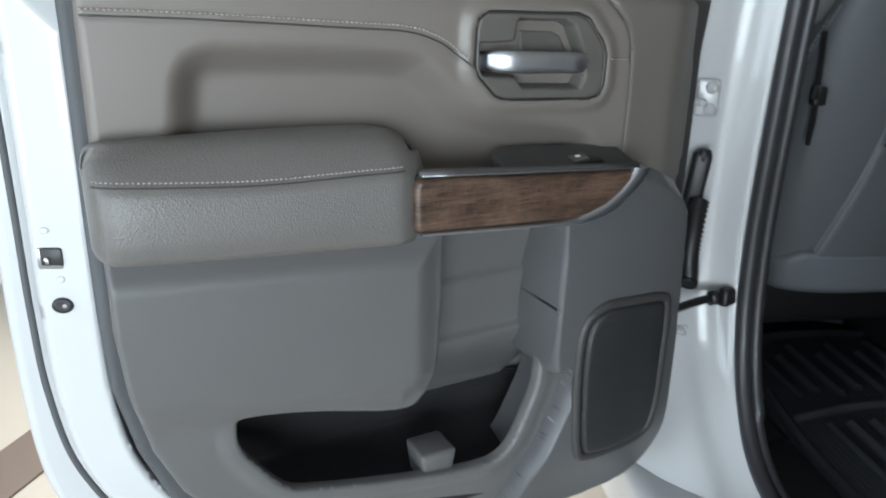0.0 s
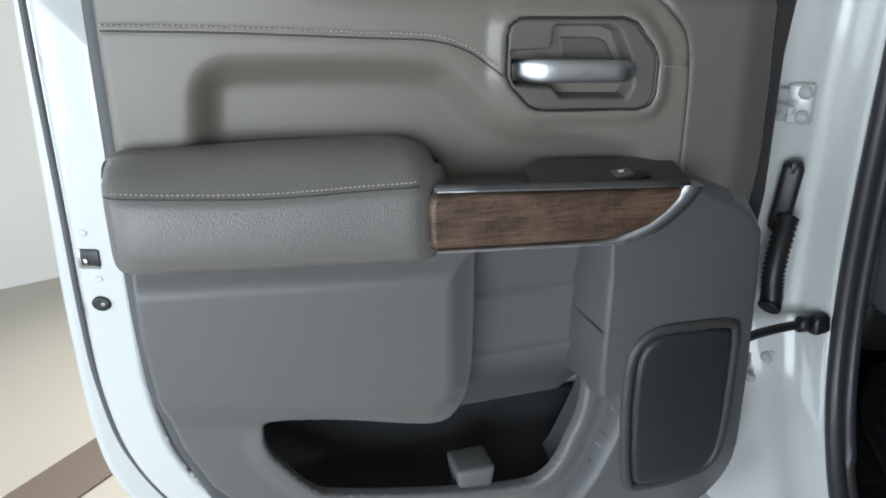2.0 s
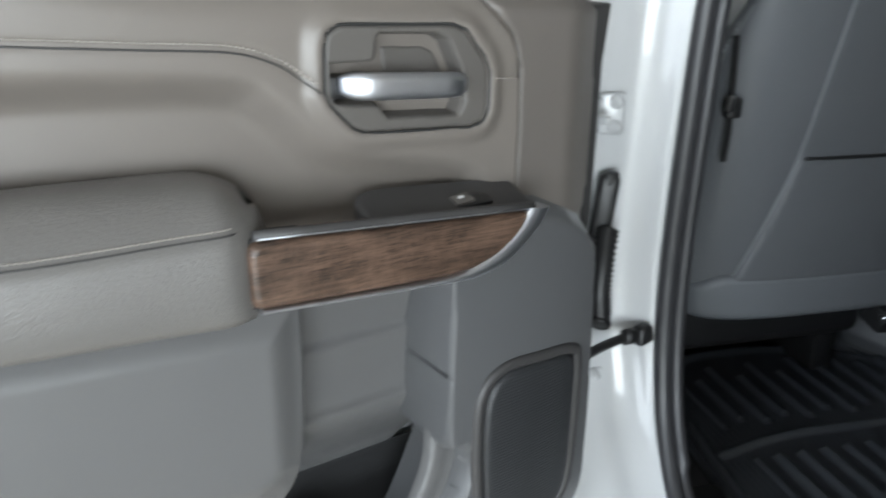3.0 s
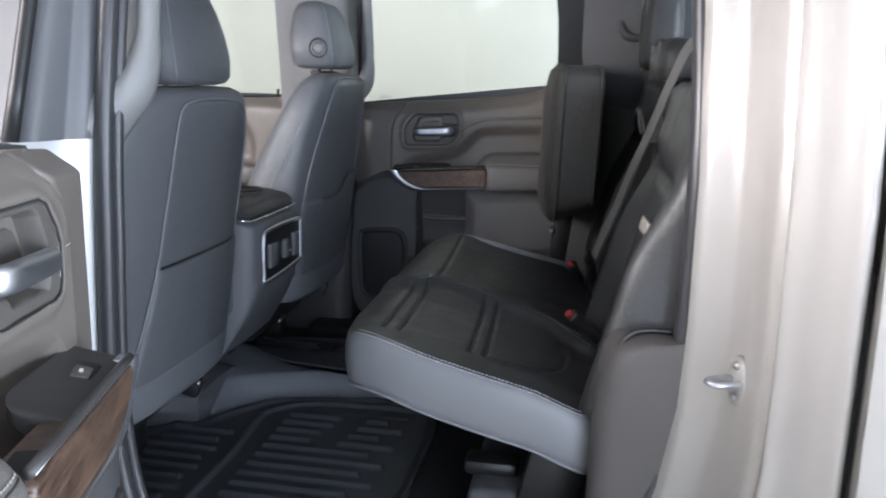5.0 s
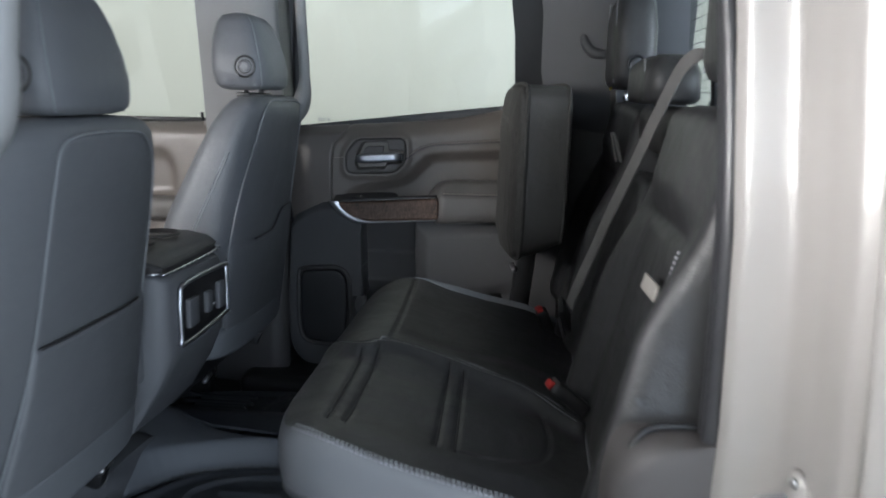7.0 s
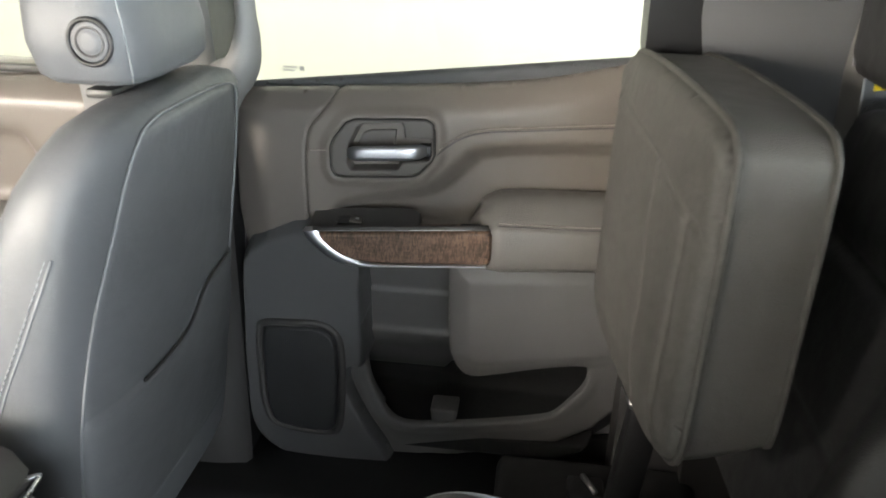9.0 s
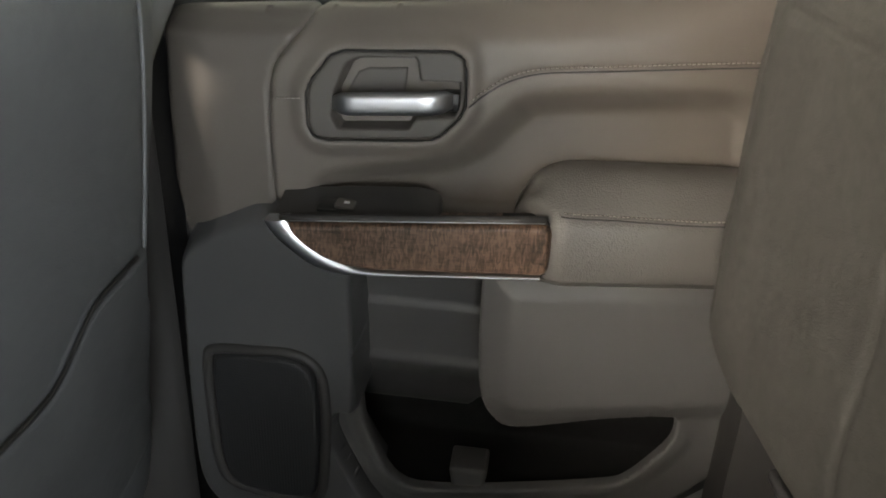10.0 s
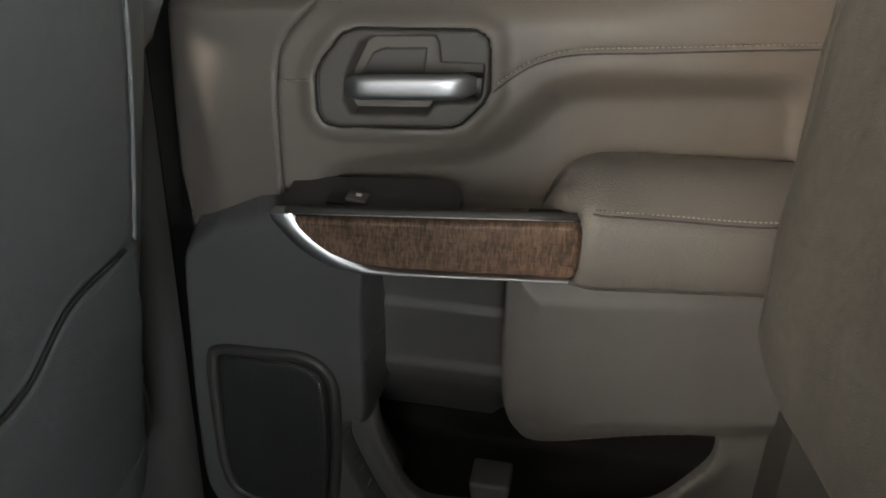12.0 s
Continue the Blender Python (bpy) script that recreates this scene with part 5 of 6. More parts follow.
part("body", stack("body", [ring(-0.13, 0.175, 0.60, 0.60, 1.07), ring(-0.13, 0.175, 0.20, 0.68, 1.094), ring(-0.128, 0.174, 0.04, 0.78, 1.094), ring(-0.122, 0.170, -0.010, 0.86, 1.094), ring(-0.112, 0.164, -0.032, 0.905, 1.088), ring(-0.10, 0.158, -0.040, 0.93, 1.084)]), SEAT_PLASTIC, con)
part("top_cap", stack("top_cap", [ring(-0.135, 0.178, 0.45, 1.090, 1.138, 0.018), ring(-0.135, 0.178, 0.04, 1.092, 1.136, 0.018), ring(-0.128, 0.168, -0.006, 1.094, 1.129, 0.016), ring(-0.11, 0.152, -0.030, 1.096, 1.115, 0.009)]), TRIM_DARK, con, "dark console lid")
for x in (-0.055, 0.065):
    part("cup_holder", loft("cup_holder", [((x, 0.060, 1.141), (1, 0, 0), (0, 1, 0), 0.048, 0.048, 2.2), ((x, 0.060, 1.146), (1, 0, 0), (0, 1, 0), 0.045, 0.045, 2.2), ((x, 0.060, 1.139), (1, 0, 0), (0, 1, 0), 0.040, 0.040, 2.2), ((x, 0.060, 1.138), (1, 0, 0), (0, 1, 0), 0.036, 0.036, 2.2)], 28, False), BLACK, con)
part("top_edge", tube("top_edge", [tuple(v) for v in spline([(-0.134, 0.30, 1.099), (-0.134, 0.02, 1.099), (-0.124, -0.026, 1.099), (-0.105, -0.042, 1.099), (0.150, -0.038, 1.099), (0.166, -0.020, 1.099), (0.177, 0.03, 1.099)], 5)], 0.003, 6), CHROME_DULL, con)
bez = spline([(-0.058, 0.947), (0.160, 0.955), (0.174, 0.968), (0.174, 1.046), (0.160, 1.062), (-0.045, 1.066), (-0.075, 1.044), (-0.075, 0.968)], 5, True)
part("vent_bezel", tube("vent_bezel", [(x, -0.046, z) for x, z in bez], 0.0055, 8, 0.8, (0, 1, 0), True), CHROME, con, "chrome vent surround")
part("vent_panel", prism("vent_panel", [(x, z) for x, z in bez], 0, 0.010, lambda a, b, h: (a, -0.036 - h, b)), BLACK, con, "", False)
for x, w in ((-0.028, 0.050), (0.055, 0.028), (0.125, 0.038)):
    part("socket_cover", rbox("socket_cover", (w, 0.012, 0.058 if w > 0.03 else 0.045), 0.004, 2, (x, -0.050, 1.005)), SEAT_PLASTIC, con)
part("print", rbox("print", (0.010, 0.002, 0.003), 0, 1, (0.092, -0.0475, 0.992)), LABEL_WHITE, con)
part("side_pad", rbox("side_pad", (0.05, 0.10, 0.16), 0.02, 3, (-0.125, 0.06, 0.96)), SEAT_PLASTIC, con)
part("tunnel_cover", stack("tunnel_cover", [ring(-0.10, 0.24, 0.60, 0.545, 0.72, 0.05), ring(-0.10, 0.24, 0.30, 0.545, 0.67, 0.05), ring(-0.02, 0.23, 0.16, 0.545, 0.63, 0.03)]), SEAT_PLASTIC, con)
RAMP = poly_sdf(spline([(-0.36, 0.46), (-0.20, 0.33), (-0.10, 0.255), (-0.045, 0.185), (0.02, 0.140), (0.10, 0.090), (0.155, 0.010), (0.190, -0.10), (0.205, -0.20), (0.25, -0.30), (0.31, -0.30), (0.29, -0.15), (0.31, 0.0), (0.37, 0.10), (0.42, 0.20), (0.42, 0.46)], 4, True))
part("tunnel_covering", field("tunnel_covering", RAMP, (-0.38, 0.44, -0.32, 0.48), lambda x, y: 0.556 + 0.050 * smooth01(RAMP(x, y) / 0.055) + 0.05 * smooth01((y - 0.02) / 0.35) * smooth01(RAMP(x, y) / 0.10) + 0.006 * np.exp(-((x - 0.02 - 0.25 * (y - 0.1)) / 0.02) ** 2), 0.004, 0.02, lambda a, b, h: (a, b, h), 0.006), VINYL, truck, "smooth grey vinyl floor covering")
hump_line = line_dist(spline([(0.20, 0.06), (0.20, -0.05), (0.205, -0.2), (0.21, -0.42)], 4))


def hump(x, y):
    h = 0.062 * np.exp(-((x - 0.30) / 0.15) ** 4) * smooth01((0.33 - y) / 0.12) + 0.004
    h = h + 0.004 * np.exp(-(hump_line(x, y) / 0.004) ** 4)
    for yy in (-0.02, -0.14, -0.26):
        h = h + 0.004 * np.exp(-(((x - 0.235) / 0.012) ** 2 + ((y - yy) / 0.030) ** 2) ** 2)
    return h


tm = thing("tunnel_mat", "dark rubber mat moulded over the floor tunnel", "floor mat")
part("sheet", field("sheet", poly_sdf([(0.20, -0.44), (0.56, -0.44), (0.56, 0.33), (0.40, 0.33), (0.34, 0.17), (0.27, 0.05), (0.25, -0.1)]), (0.18, 0.58, -0.46, 0.35), hump, 0.006, 0.004, lambda a, b, h: (a, b, 0.550 + h)), RUBBER, tm)


# ---- floor mats ----
def floor_mat(sgn, label):
    m = thing("floor_mat", label, "floor mat", "floor mats")
    out = poly_sdf(spline([(-0.655, -0.40), (-0.655, -0.10), (-0.63, 0.08), (-0.58, 0.20), (-0.50, 0.30), (-0.32, 0.31), (-0.18, 0.275), (-0.10, 0.212), (-0.055, 0.148), (0.03, 0.094), (0.11, 0.034), (0.152, -0.05), (0.172, -0.18), (0.172, -0.42)], 4, True))
    ridge = line_dist(spline([(-0.60, -0.03), (-0.45, 0.0), (-0.2, 0.0), (0.0, 0.015), (0.06, 0.0), (0.11, -0.06), (0.135, -0.16), (0.14, -0.40)], 4))
    lip = line_dist(spline([(-0.625, -0.40), (-0.625, -0.12), (-0.60, 0.07)], 4))

    def mh(x, y):
        h = 0.006 + 0.009 * smooth01((0.026 - out(x, y)) / 0.022)
        h = h + 0.007 * np.exp(-(ridge(x, y) / 0.007) ** 4) * 1.4 + 0.006 * np.exp(-(lip(x, y) / 0.006) ** 4)
        ph = (x + 0.55) / 0.046
        rib = np.exp(-((ph - np.round(ph)) / 0.16) ** 4)
        alt = np.mod(np.round(ph), 2) * 0.045
        left = ((y > 0.045 + alt * 0.3) & (y < 0.25 - alt) & (x > -0.55) & (x < -0.06)).astype(float)
        right = ((y < -0.05) & (y > -0.36 + alt) & (x > -0.55) & (x < 0.09)).astype(float)
        slot = ((np.abs(y + 0.20 + 0.25 * (x + 0.05)) < 0.035) & (x > -0.12) & (x < 0.06)).astype(float)
        fine = 0.0012 * np.sin(x / 0.006 * 2 * np.pi) * (out(x, y) > 0.04)
        return h + 0.009 * rib * np.maximum(left, right * (1 - slot)) + fine * 0.4
    part("tray", field("tray", out, (-0.67, 0.19, -0.44, 0.34), mh, 0.004, 0.006, (lambda a, b, h: (a, b, 0.548 + h)) if sgn < 0 else (lambda a, b, h: (0.655 - (0.655 + a) * 0.5, b, 0.549 + h)), 0.004), RUBBER, m, "", True)
    return m


floor_mat(-1, "black rubber floor mat with raised ribs")
floor_mat(1, "black rubber floor mat lying in shadow")


# ---- rear bench ----
def cushion_thing():
    s = thing("rear_seat_cushion", "charcoal leather rear seat cushion folded down", "seat cushion", "rear seat cushions")
    OUT = spline([(-0.655, -0.80), (-0.662, -0.70), (-0.661, -0.60), (-0.653, -0.522), (-0.631, -0.454), (-0.588, -0.404), (-0.51, -0.381), (-0.40, -0.374), (0.0, -0.368), (0.14, -0.368), (0.212, -0.380), (0.258, -0.42), (0.278, -0.50), (0.280, -0.62), (0.278, -0.81), (0.0, -0.82), (-0.40, -0.82), (-0.60, -0.815)], 6, True)
    out = poly_sdf(OUT)
    DIVISION = [(-0.262, -0.400), (-0.284, -0.430), (-0.284, -0.452), (-0.260, -0.472), (-0.248, -0.50), (-0.251, -0.555), (-0.272, -0.64), (-0.292, -0.72), (-0.33, -0.80)]
    div = line_dist(spline(DIVISION, 5))
    SEAMS = (
        [(-0.565, -0.455), (-0.40, -0.452), (-0.30, -0.448)], [(-0.565, -0.480), (-0.40, -0.476), (-0.275, -0.472)],
        [(-0.560, -0.600), (-0.42, -0.595), (-0.27, -0.590)], [(-0.560, -0.626), (-0.42, -0.620), (-0.28, -0.615)],
        [(-0.56, -0.63), (-0.54, -0.70), (-0.48, -0.745), (-0.40, -0.755), (-0.34, -0.745)],
        [(-0.225, -0.479), (-0.05, -0.475), (0.166, -0.465), (0.25, -0.460)])
    seams = [line_dist(spline(p, 4)) for p in SEAMS]

    def ch_rim(x, y):
        front = np.clip((y + 0.50) / 0.13, 0, 1)
        return 0.977 + 0.24 * (y + 0.632) - 0.048 * front ** 2.4 - 0.012 * smooth01((-0.70 - y) / 0.10)

    def ch(x, y):
        h = 0.977 + 0.24 * (y + 0.632) + 0 * x
        front = np.clip((y + 0.50) / 0.13, 0, 1)
        h = h - 0.048 * front ** 2.4
        h = h - 0.012 * smooth01((-0.70 - y) / 0.10)
        h = h + 0.016 * np.exp(-(div(x, y) / 0.022) ** 2) - 0.006 * np.exp(-(div(x, y) / 0.003) ** 2)
        dip = smooth01((x + 0.60) / 0.10) * smooth01((-0.28 - x) / 0.08) * smooth01((-0.42 - y) / 0.08)
        h = h - 0.010 * dip - 0.012 * smooth01((x + 0.20) / 0.10) * smooth01((-0.45 - y) / 0.1)
        for f in seams:
            h = h - 0.0038 * np.exp(-(f(x, y) / 0.0038) ** 2)
        return h
    part("top_cover", field("top_cover", out, (-0.68, 0.30, -0.84, -0.35), ch, 0.0032, 0.004, lambda a, b, h: (a, b, h), 0.012), LEATHER_DARK, s, "black leather with sewn panels")
    rim = np.array(OUT)
    tng = np.roll(rim, -1, 0) - np.roll(rim, 1, 0)
    nrm = np.stack([tng[:, 1], -tng[:, 0]], 1) / np.linalg.norm(tng, axis=1)[:, None]
    nrm = nrm * np.sign(((rim - rim.mean(0)) * nrm).sum(1).mean())
    rz = ch_rim(rim[:, 0], rim[:, 1])

    def band(off, dz):
        q = rim + nrm * off
        return [(float(x), float(y), float(z) + dz) for (x, y), z in zip(q, rz)]
    part("side_cover", stack("side_cover", [band(o, dz) for dz, o in ((-0.05, -0.012), (-0.0014, -0.0078), (0.0004, -0.0072), (-0.0006, -0.0055), (-0.0036, -0.0028), (-0.0095, 0.0006), (-0.016, 0.0024), (-0.030, 0.0045), (-0.055, 0.0050), (-0.078, 0.0015), (-0.092, -0.004), (-0.097, -0.012))]), CUSHION_SIDE, s, "smooth grey vinyl sides")
    part("bottom_piping", tube("bottom_piping", band(-0.003, -0.092), 0.0030, 6, 1.0, (0, 0, 1), True), CUSHION_SIDE, s)
    def laid(pts, n=6, lift=0.0006):
        p = spline(pts, n)
        return [(x, y, float(ch(np.array(x), np.array(y))) + lift) for x, y in p]
    for pts in SEAMS[:4]:
        part("seam", tube("seam", laid(pts), 0.0013, 5), BLACK, s)
    part("seam", tube("seam", laid(SEAMS[4]), 0.0013, 5), BLACK, s)
    # piping in pale thread colour, standing for the rolled edge's highlight
    part("division_piping", tube("division_piping", laid(DIVISION, 6, 0.001), 0.0024, 6), STITCH_GREY, s, "piping between seat panels, pale for a rolled-edge highlight")
    part("division_piping", tube("division_piping", laid([(-0.262, -0.470), (-0.232, -0.484), (-0.216, -0.52), (-0.218, -0.58), (-0.240, -0.67), (-0.30, -0.78)], 6, 0.001), 0.0014, 6), STITCH_GREY, s)
    n1 = 6 * 5
    for inset in (0.0045, 0.0105):
        pts = []
        for (x, y), (ax, ay) in zip(rim[1:n1], nrm[1:n1]):
            x, y = x - ax * inset, y - ay * inset
            q = min(max(1 - inset / 0.012, 0), 1)
            pts.append((x, y, float(ch(np.array(x), np.array(y))) - 0.012 * (0.35 * q ** 2 + 0.65 * q ** 4) + 0.0014))
        part("stitching", stitches("stitching", pts, (-0.4, 0, 1), 0.0048, 0.0018, 0.0010), STITCH_GREY, s, "pale double stitching")
    part("pan", rbox("pan", (0.84, 0.28, 0.02), 0.008, 2, (-0.19, -0.65, 0.868), (13, 0, 0)), BLACK, s)
    for x in (-0.50, 0.12):
        part("support", rbox("support", (0.05, 0.10, 0.24), 0.01, 2, (x, -0.74, 0.72), (12, 0, 0)), BLACK, s)
    return s


cushion_thing()

# carpeted storage below the cushion
bx = thing("storage_bin", "grey carpeted storage bin below the rear seat", "storage bin")
part("shell", rbox("shell", (0.92, 0.24, 0.15), 0.02, 3, (-0.05, -0.715, 0.63)), CARPET_GREY, bx)
part("bin_clip", rbox("bin_clip", (0.06, 0.10, 0.03), 0.01, 2, (-0.42, -0.63, 0.715)), BLACK, bx)


bx = thing("storage_bin", "dark carpeted storage bin below the folded cushion", "storage bin")
part("shell", rbox("shell", (0.43, 0.34, 0.185), 0.022, 4, (0.492, -0.660, 0.648)), CARPET, bx)
part("latch", rbox("latch", (0.05, 0.06, 0.022), 0.006, 2, (0.61, -0.64, 0.750)), BLACK, bx)
part("latch_pin", tube("latch_pin", [(0.59, -0.655, 0.764), (0.63, -0.635, 0.764)], 0.005, 8), STEEL, bx)

# the folded cushion
fl = thing("rear_seat_cushion", "folded-up rear seat cushion with grey fabric underside", "seat cushion", "rear seat cushions", m=pose(0.52, -0.654, 1.035, 1, 0, 6))
fo_line = [tuple(p) for p in spline([(-0.222, 0.045), (-0.238, 0.09), (-0.240, 0.20), (-0.238, 0.36), (-0.225, 0.410), (-0.17, 0.425), (0.0, 0.428), (0.16, 0.420), (0.215, 0.405), (0.238, 0.36), (0.246, 0.18), (0.238, 0.05), (0.215, 0.004), (0.15, -0.014), (0.05, -0.008), (-0.06, 0.002), (-0.17, 0.022)], 8, True)]
fo_line = [(a * 1.10 if a < 0 else a, b) for a, b in fo_line]
fo = poly_sdf(fo_line)
fseam = [line_dist([(-0.10, 0.0), (-0.095, 0.15), (-0.085, 0.345)]), line_dist([(-0.236, 0.32), (-0.085, 0.345), (0.10, 0.352), (0.225, 0.355)]), line_dist([(-0.20, 0.03), (-0.21, 0.15), (-0.21, 0.325)]), line_dist([(0.21, 0.04), (0.222, 0.15), (0.205, 0.36)])]


def flip_h(x, z):
    h = 0.012 * smooth01(fo(x, z) / 0.08)
    for f in fseam:
        h = h - 0.0045 * np.exp(-(f(x, z) / 0.004) ** 2)
    return h + 0.0015 * np.sin(x * 37 + 2 * np.sin(z * 21)) * np.sin(z * 29)


part("underside", field("underside", fo, (-0.29, 0.27, -0.11, 0.45), flip_h, 0.005, 0.002, lambda a, b, h: (a, h, b), 0.016), FABRIC, fl, "grey fabric underside with sewn seams")


def tuck(b, f):
    """The cushion narrows towards its seat face at the bottom."""
    return b + 0.060 * f * np.clip((0.13 - b) / 0.14, 0, 1) ** 1.5


bands = [-0.0165, -0.048, -0.076, -0.096, -0.110]
side = [[(a, h, float(tuck(b, ((-0.0165 - h) / 0.0935) ** 1.6))) for a, b in fo_line] for h in bands]
part("side_band", stack("side_band", side), FLIP, fl)
part("seat_face", field("seat_face", fo, (-0.29, 0.27, -0.11, 0.45), lambda x, z: 0.014 * smooth01(fo(x, z) / 0.05), 0.005, 0.002, lambda a, b, h: (a, -0.109 - h, tuck(b, 1.0)), 0.018), FLIP, fl)
fo_mid = np.mean(fo_line, axis=0)
for y0, r, f in ((-0.0165, 0.0048, 0.0), (-0.109, 0.0036, 1.0)):
    part("piping", tube("piping", [(fo_mid[0] + (a - fo_mid[0]) * 1.004, y0, float(tuck(fo_mid[1] + (b - fo_mid[1]) * 1.004, f))) for a, b in fo_line], r, 8, 1.0, (0, 1, 0), True), FABRIC, fl)
part("pivot_bracket", rbox("pivot_bracket", (0.03, 0.05, 0.31), 0.008, 2, (0.02, -0.05, -0.135), (5, 0, 0)), BLACK, fl)
part("pivot_pin", tube("pivot_pin", [(-0.01, -0.03, -0.045), (0.05, -0.03, -0.045)], 0.008, 10), STEEL, fl)


# backrests
bench = thing("rear_bench", "charcoal leather rear bench back in three sections", "bench seat")


def backrest(x0, x1, z0, z1, label, crease, wing, depth=0.10):
    lx, cx = (x1 - x0) / 2, (x0 + x1) / 2
    ln = (z1 - z0) / math.cos(radians(14))
    o = poly_sdf(spline([(-lx, 0.0), (-lx, ln * 0.5), (-lx + 0.006, ln - 0.06), (-lx + 0.05, ln - 0.008), (0, ln), (lx - 0.05, ln - 0.008), (lx - 0.006, ln - 0.06), (lx, ln * 0.5), (lx, 0.0), (0, -0.01)], 4, True))
    seams = [line_dist([(-lx * 0.60, 0.02), (-lx * 0.56, ln * 0.66)]), line_dist([(lx * 0.60, 0.02), (lx * 0.56, ln * 0.66)]), line_dist([(-lx * 0.58, ln * 0.36), (lx * 0.58, ln * 0.36)])]

    def bh(x, z):
        h = 0.012 + 0.034 * wing * smooth01((np.abs(x) - lx * 0.50) / (lx * 0.40)) * smooth01((ln * 0.80 - z) / 0.20)
        if crease:
            h = h + 0.024 * smooth01((z - crease) / 0.06) * smooth01((lx - np.abs(x)) / 0.16) - 0.010 * np.exp(-((z - crease) / 0.012) ** 2) * smooth01((lx * 0.85 - np.abs(x)) / 0.12)
        for f in seams:
            h = h - 0.0035 * np.exp(-(f(x, z) / 0.004) ** 2) * wing
        return h
    ob = part("backrest", field("backrest", o, (-lx - 0.01, lx + 0.01, -0.02, ln + 0.01), bh, 0.006, depth, lambda a, b, h: (a, h, b), 0.030), LEATHER_DARK, bench, label)
    ob.matrix_basis = pose(cx, -0.822, z0, 14, 0, 0)
    return ob, bh, lx


bl, bl_h, bl_x = backrest(-0.655, -0.205, 0.905, 1.425, "leather backrest with bolsters and satin tag", 0.37, 1.0)
part("tag", rbox("tag", (0.072, 0.004, 0.021), 0.001, 1, (-0.115, 0.030, 0.300), (0, 0, 4)), SATIN_TAG, bl, "small satin label")
for dx in (0.0, 0.010):
    zz = np.linspace(0.03, 0.36, 50)
    xx = -bl_x * 0.66 + dx + 0.05 * zz
    part("stitching", stitches("stitching", np.stack([xx, bl_h(xx, zz) + 0.0008, zz], 1), (0, 1, 0), 0.0045, 0.0022, 0.001), STITCH_GREY, bl)
backrest(-0.195, 0.155, 0.905, 1.30, "leather middle backrest", 0, 0.4)
backrest(0.165, 0.655, 0.905, 1.425, "leather backrest behind folded cushion", 0.37, 1.0)
part("top_shelf", rbox("top_shelf", (1.30, 0.12, 0.09), 0.03, 4, (0.0, -0.995, 1.375)), TRIM_DARK, truck)


# headrests
def rear_headrest(x, z0, h, w, label, lean_y=0.0, button=False, y=-0.945):
    s = thing("rear_headrest", label, "headrest", "rear headrests", m=pose(x, y, z0))
    rr = []
    for k, sw, sd in ((0.0, 0.72, 0.6), (0.03, 0.92, 0.88), (0.12, 1.0, 1.0), (0.6, 0.98, 1.0), (0.85, 0.90, 0.85), (0.96, 0.78, 0.6), (1.0, 0.6, 0.35)):
        rr.append(((0, lean_y * k, k * h), (1, 0, 0), (0, 1, 0), w * sw, 0.052 * sd, 4.0))
    part("pad", loft("pad", rr, 44), LEATHER_DARK, s)
    for dx in (-0.045, 0.045):
        part("post", tube("post", [(dx, 0.0, -0.055), (dx, 0.0, 0.02)], 0.0055, 8), CHROME_DULL, s)
    for sx in (-1, 1):
        part("seam", tube("seam", [(sx * w * k1, 0.046, k * h) for k, k1 in ((0.06, 0.70), (0.3, 0.74), (0.6, 0.73), (0.9, 0.62))], 0.0015, 5), STITCH_GREY, s)
    if button:
        part("button_ring", tube("button_ring", [(-w - 0.001, 0.0 + 0.02 * math.cos(a), 0.055 + 0.02 * math.sin(a)) for a in np.linspace(0, 2 * math.pi, 20, endpoint=False)], 0.0035, 6, 1, (1, 0, 0), True), BLACK, s)
        part("button", loft("button", [((-w + 0.004, 0, 0.055), (0, 1, 0), (0, 0, 1), 0.017, 0.017, 2), ((-w - 0.005, 0, 0.055), (0, 1, 0), (0, 0, 1), 0.013, 0.013, 2)], 20), SEAT_PLASTIC, s)
    return s


rear_headrest(-0.50, 1.455, 0.23, 0.125, "tall charcoal leather rear headrest", y=-0.985)
rear_headrest(-0.02, 1.425, 0.085, 0.15, "low charcoal leather middle headrest")
rear_headrest(0.49, 1.455, 0.23, 0.135, "tall charcoal leather rear headrest with release button", 0.0, True)


# ---- belts and buckles ----
def belt(label, pts, width, side):
    b = thing("seat_belt", label, "seat belt", "seat belts")
    part("webbing", strip("webbing", [tuple(v) for v in spline(pts, 6)], width, 0.0022, side), BELT, b)
    return b


mid = belt("grey seat belt drawn down across the middle backrest", [(-0.29, -1.000, 1.480), (-0.275, -0.965, 1.500), (-0.250, -0.940, 1.485), (-0.205, -0.918, 1.422), (-0.12, -0.890, 1.318), (-0.06, -0.862, 1.228), (-0.015, -0.840, 1.150), (0.0, -0.815, 1.08), (0.012, -0.800, 1.03)], 0.031, (1, 0.3, 0.5))
part("guide", rbox("guide", (0.05, 0.03, 0.016), 0.006, 2, (-0.292, -1.004, 1.480), (0, 20, 0)), BLACK, mid)
part("tongue", rbox("tongue", (0.05, 0.012, 0.055), 0.004, 2, (0.018, -0.792, 1.010), (-20, -25, 0)), BLACK, mid)
part("tongue_plate", rbox("tongue_plate", (0.022, 0.003, 0.05), 0.001, 1, (0.026, -0.788, 0.975), (-15, -20, 0)), STEEL, mid)
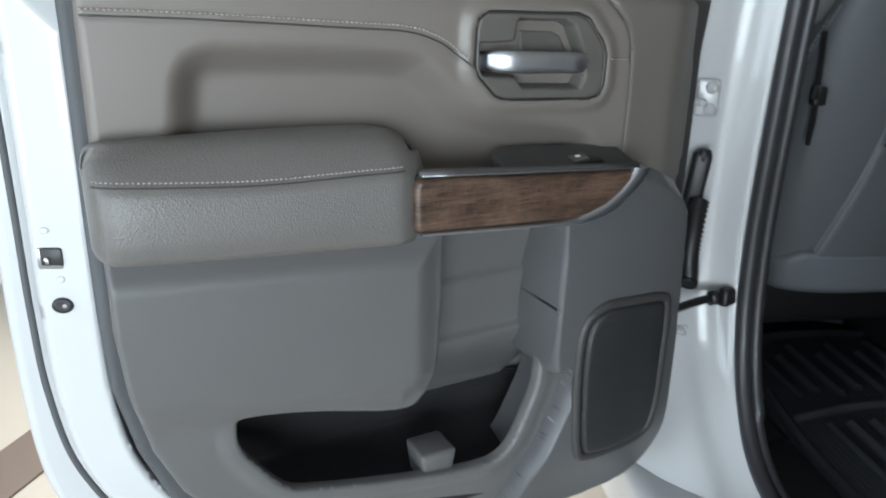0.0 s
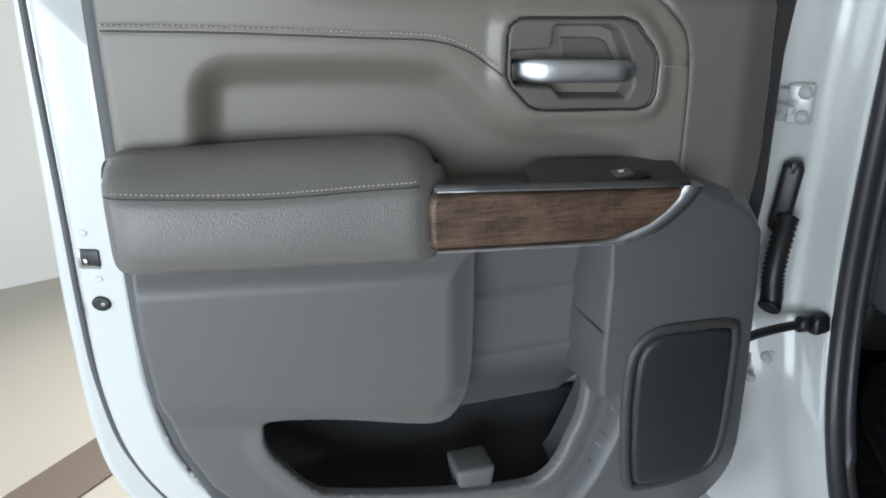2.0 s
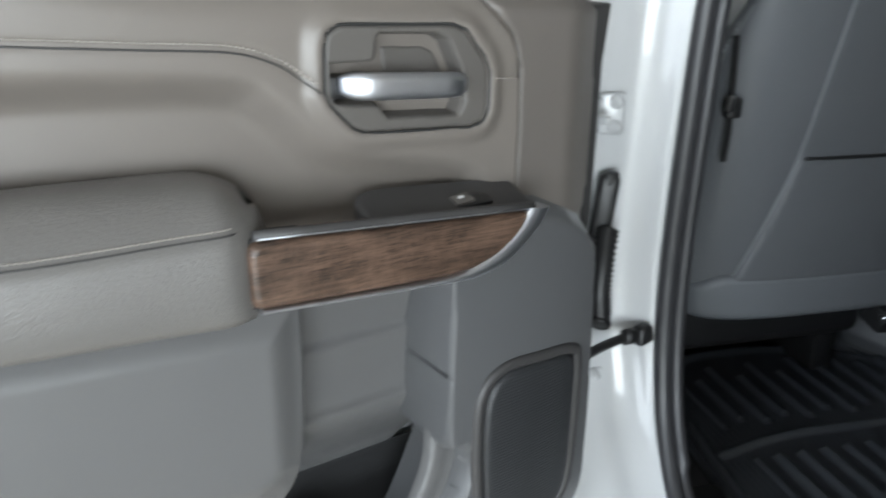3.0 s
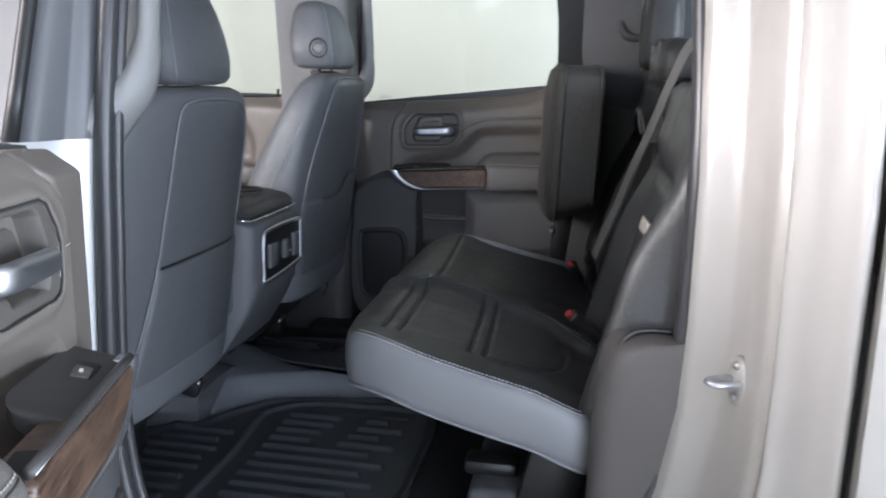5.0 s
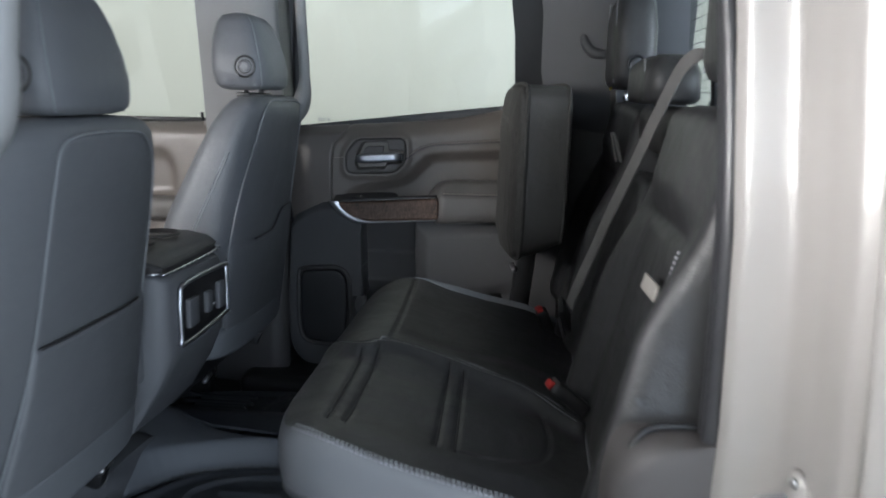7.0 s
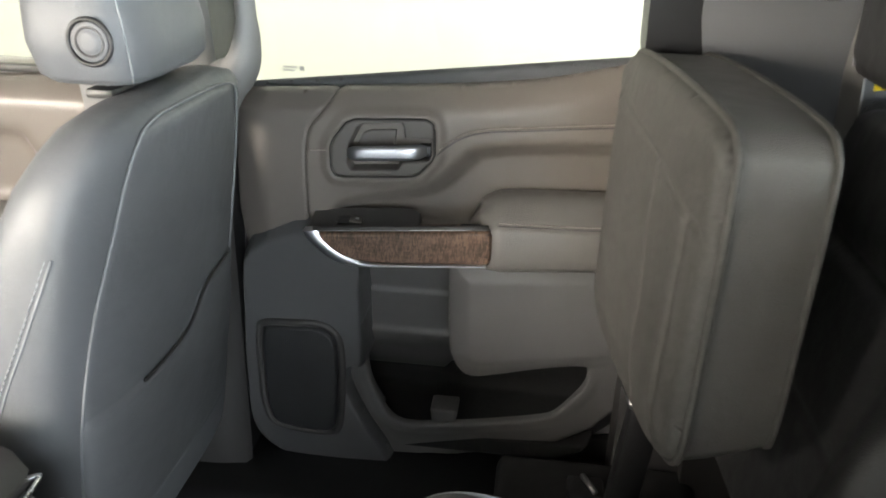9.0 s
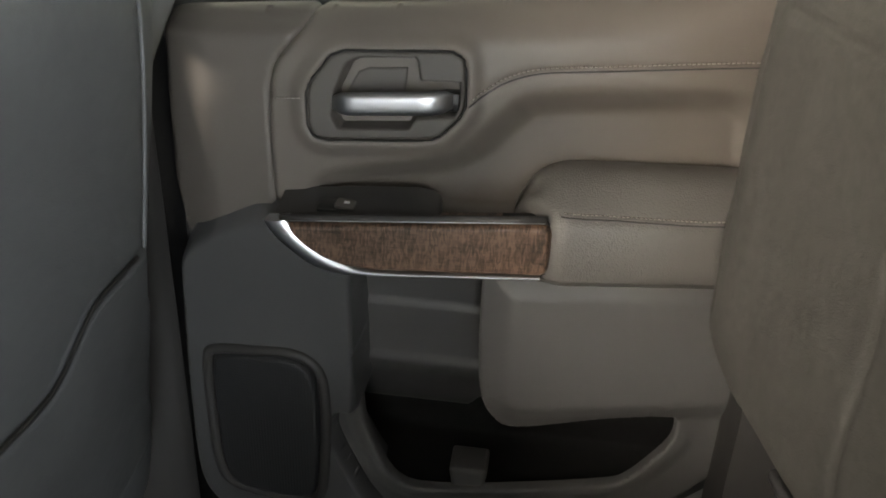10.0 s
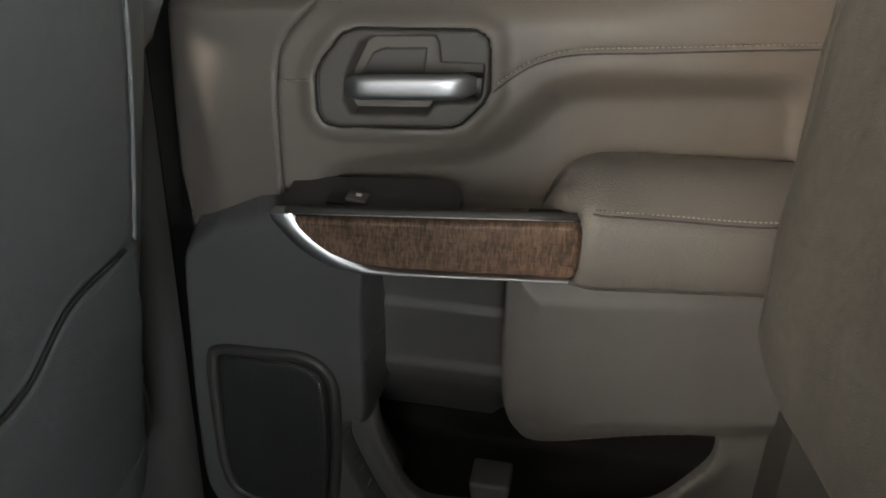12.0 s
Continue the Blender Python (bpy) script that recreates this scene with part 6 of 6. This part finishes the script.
rb = belt("grey seat belt hanging by the rear quarter trim", [(0.66, -0.93, 1.66), (0.655, -0.925, 1.50), (0.65, -0.93, 1.35), (0.65, -0.93, 1.10)], 0.047, (1, 0.25, 0))
part("guide", rbox("guide", (0.07, 0.03, 0.05), 0.01, 3, (0.66, -0.935, 1.69)), BLACK, rb)


def buckle(x, y, z, rot, label):
    b = thing("belt_buckle", label, "belt buckle", "belt buckles", m=pose(x, y, z, *rot))
    part("housing", rbox("housing", (0.034, 0.024, 0.075), 0.006, 3, (0, 0, -0.030)), BLACK, b)
    part("release", rbox("release", (0.022, 0.014, 0.010), 0.003, 2, (0, 0.002, 0.009)), RED, b)


buckle(-0.326, -0.764, 0.985, (-50, 0, 15), "black belt buckle with red release standing from cushion")
buckle(0.275, -0.750, 0.945, (-30, 10, 0), "black belt buckle with red release beside folded cushion")
buckle(0.20, -0.752, 0.962, (-25, -10, 10), "black belt buckle tucked between the backrests")

# small things
lp = thing("pull_loop", "black fabric release loop on the backrest", "pull loop")
part("loop", tube("loop", [tuple(v) for v in spline([(0.19, -0.905, 1.30), (0.197, -0.890, 1.352), (0.215, -0.884, 1.360), (0.218, -0.886, 1.352), (0.204, -0.896, 1.30)], 6)], 0.0035, 6), BELT, lp)
yt = thing("headrest_tag", "yellow tag strip below the headrest", "tag")
part("strip", rbox("strip", (0.04, 0.004, 0.010), 0.001, 1, (0.50, -0.905, 1.462), (0, 15, 0)), YELLOW, yt)
an = thing("belt_anchor_box", "small black plastic anchor with pale print", "anchor")
part("box", rbox("box", (0.05, 0.05, 0.03), 0.006, 3, (0.76, -0.69, 0.60)), BLACK, an)
part("print", rbox("print", (0.02, 0.010, 0.001), 0, 1, (0.745, -0.69, 0.6155), (0, 0, 20)), LABEL_WHITE, an)
ss = thing("window_sticker", "small printed sticker on the window glass", "sticker")
for k, (dy, dz, w, hh) in enumerate(((0.0, 0.0, 0.008, 0.008), (0.022, 0.002, 0.026, 0.003), (0.024, -0.004, 0.022, 0.003))):
    part("print", rbox("print", (0.001, w, hh), 0, 1, (0.948, -0.085 + dy, 1.352 + dz)), STICKER, ss, "", False)
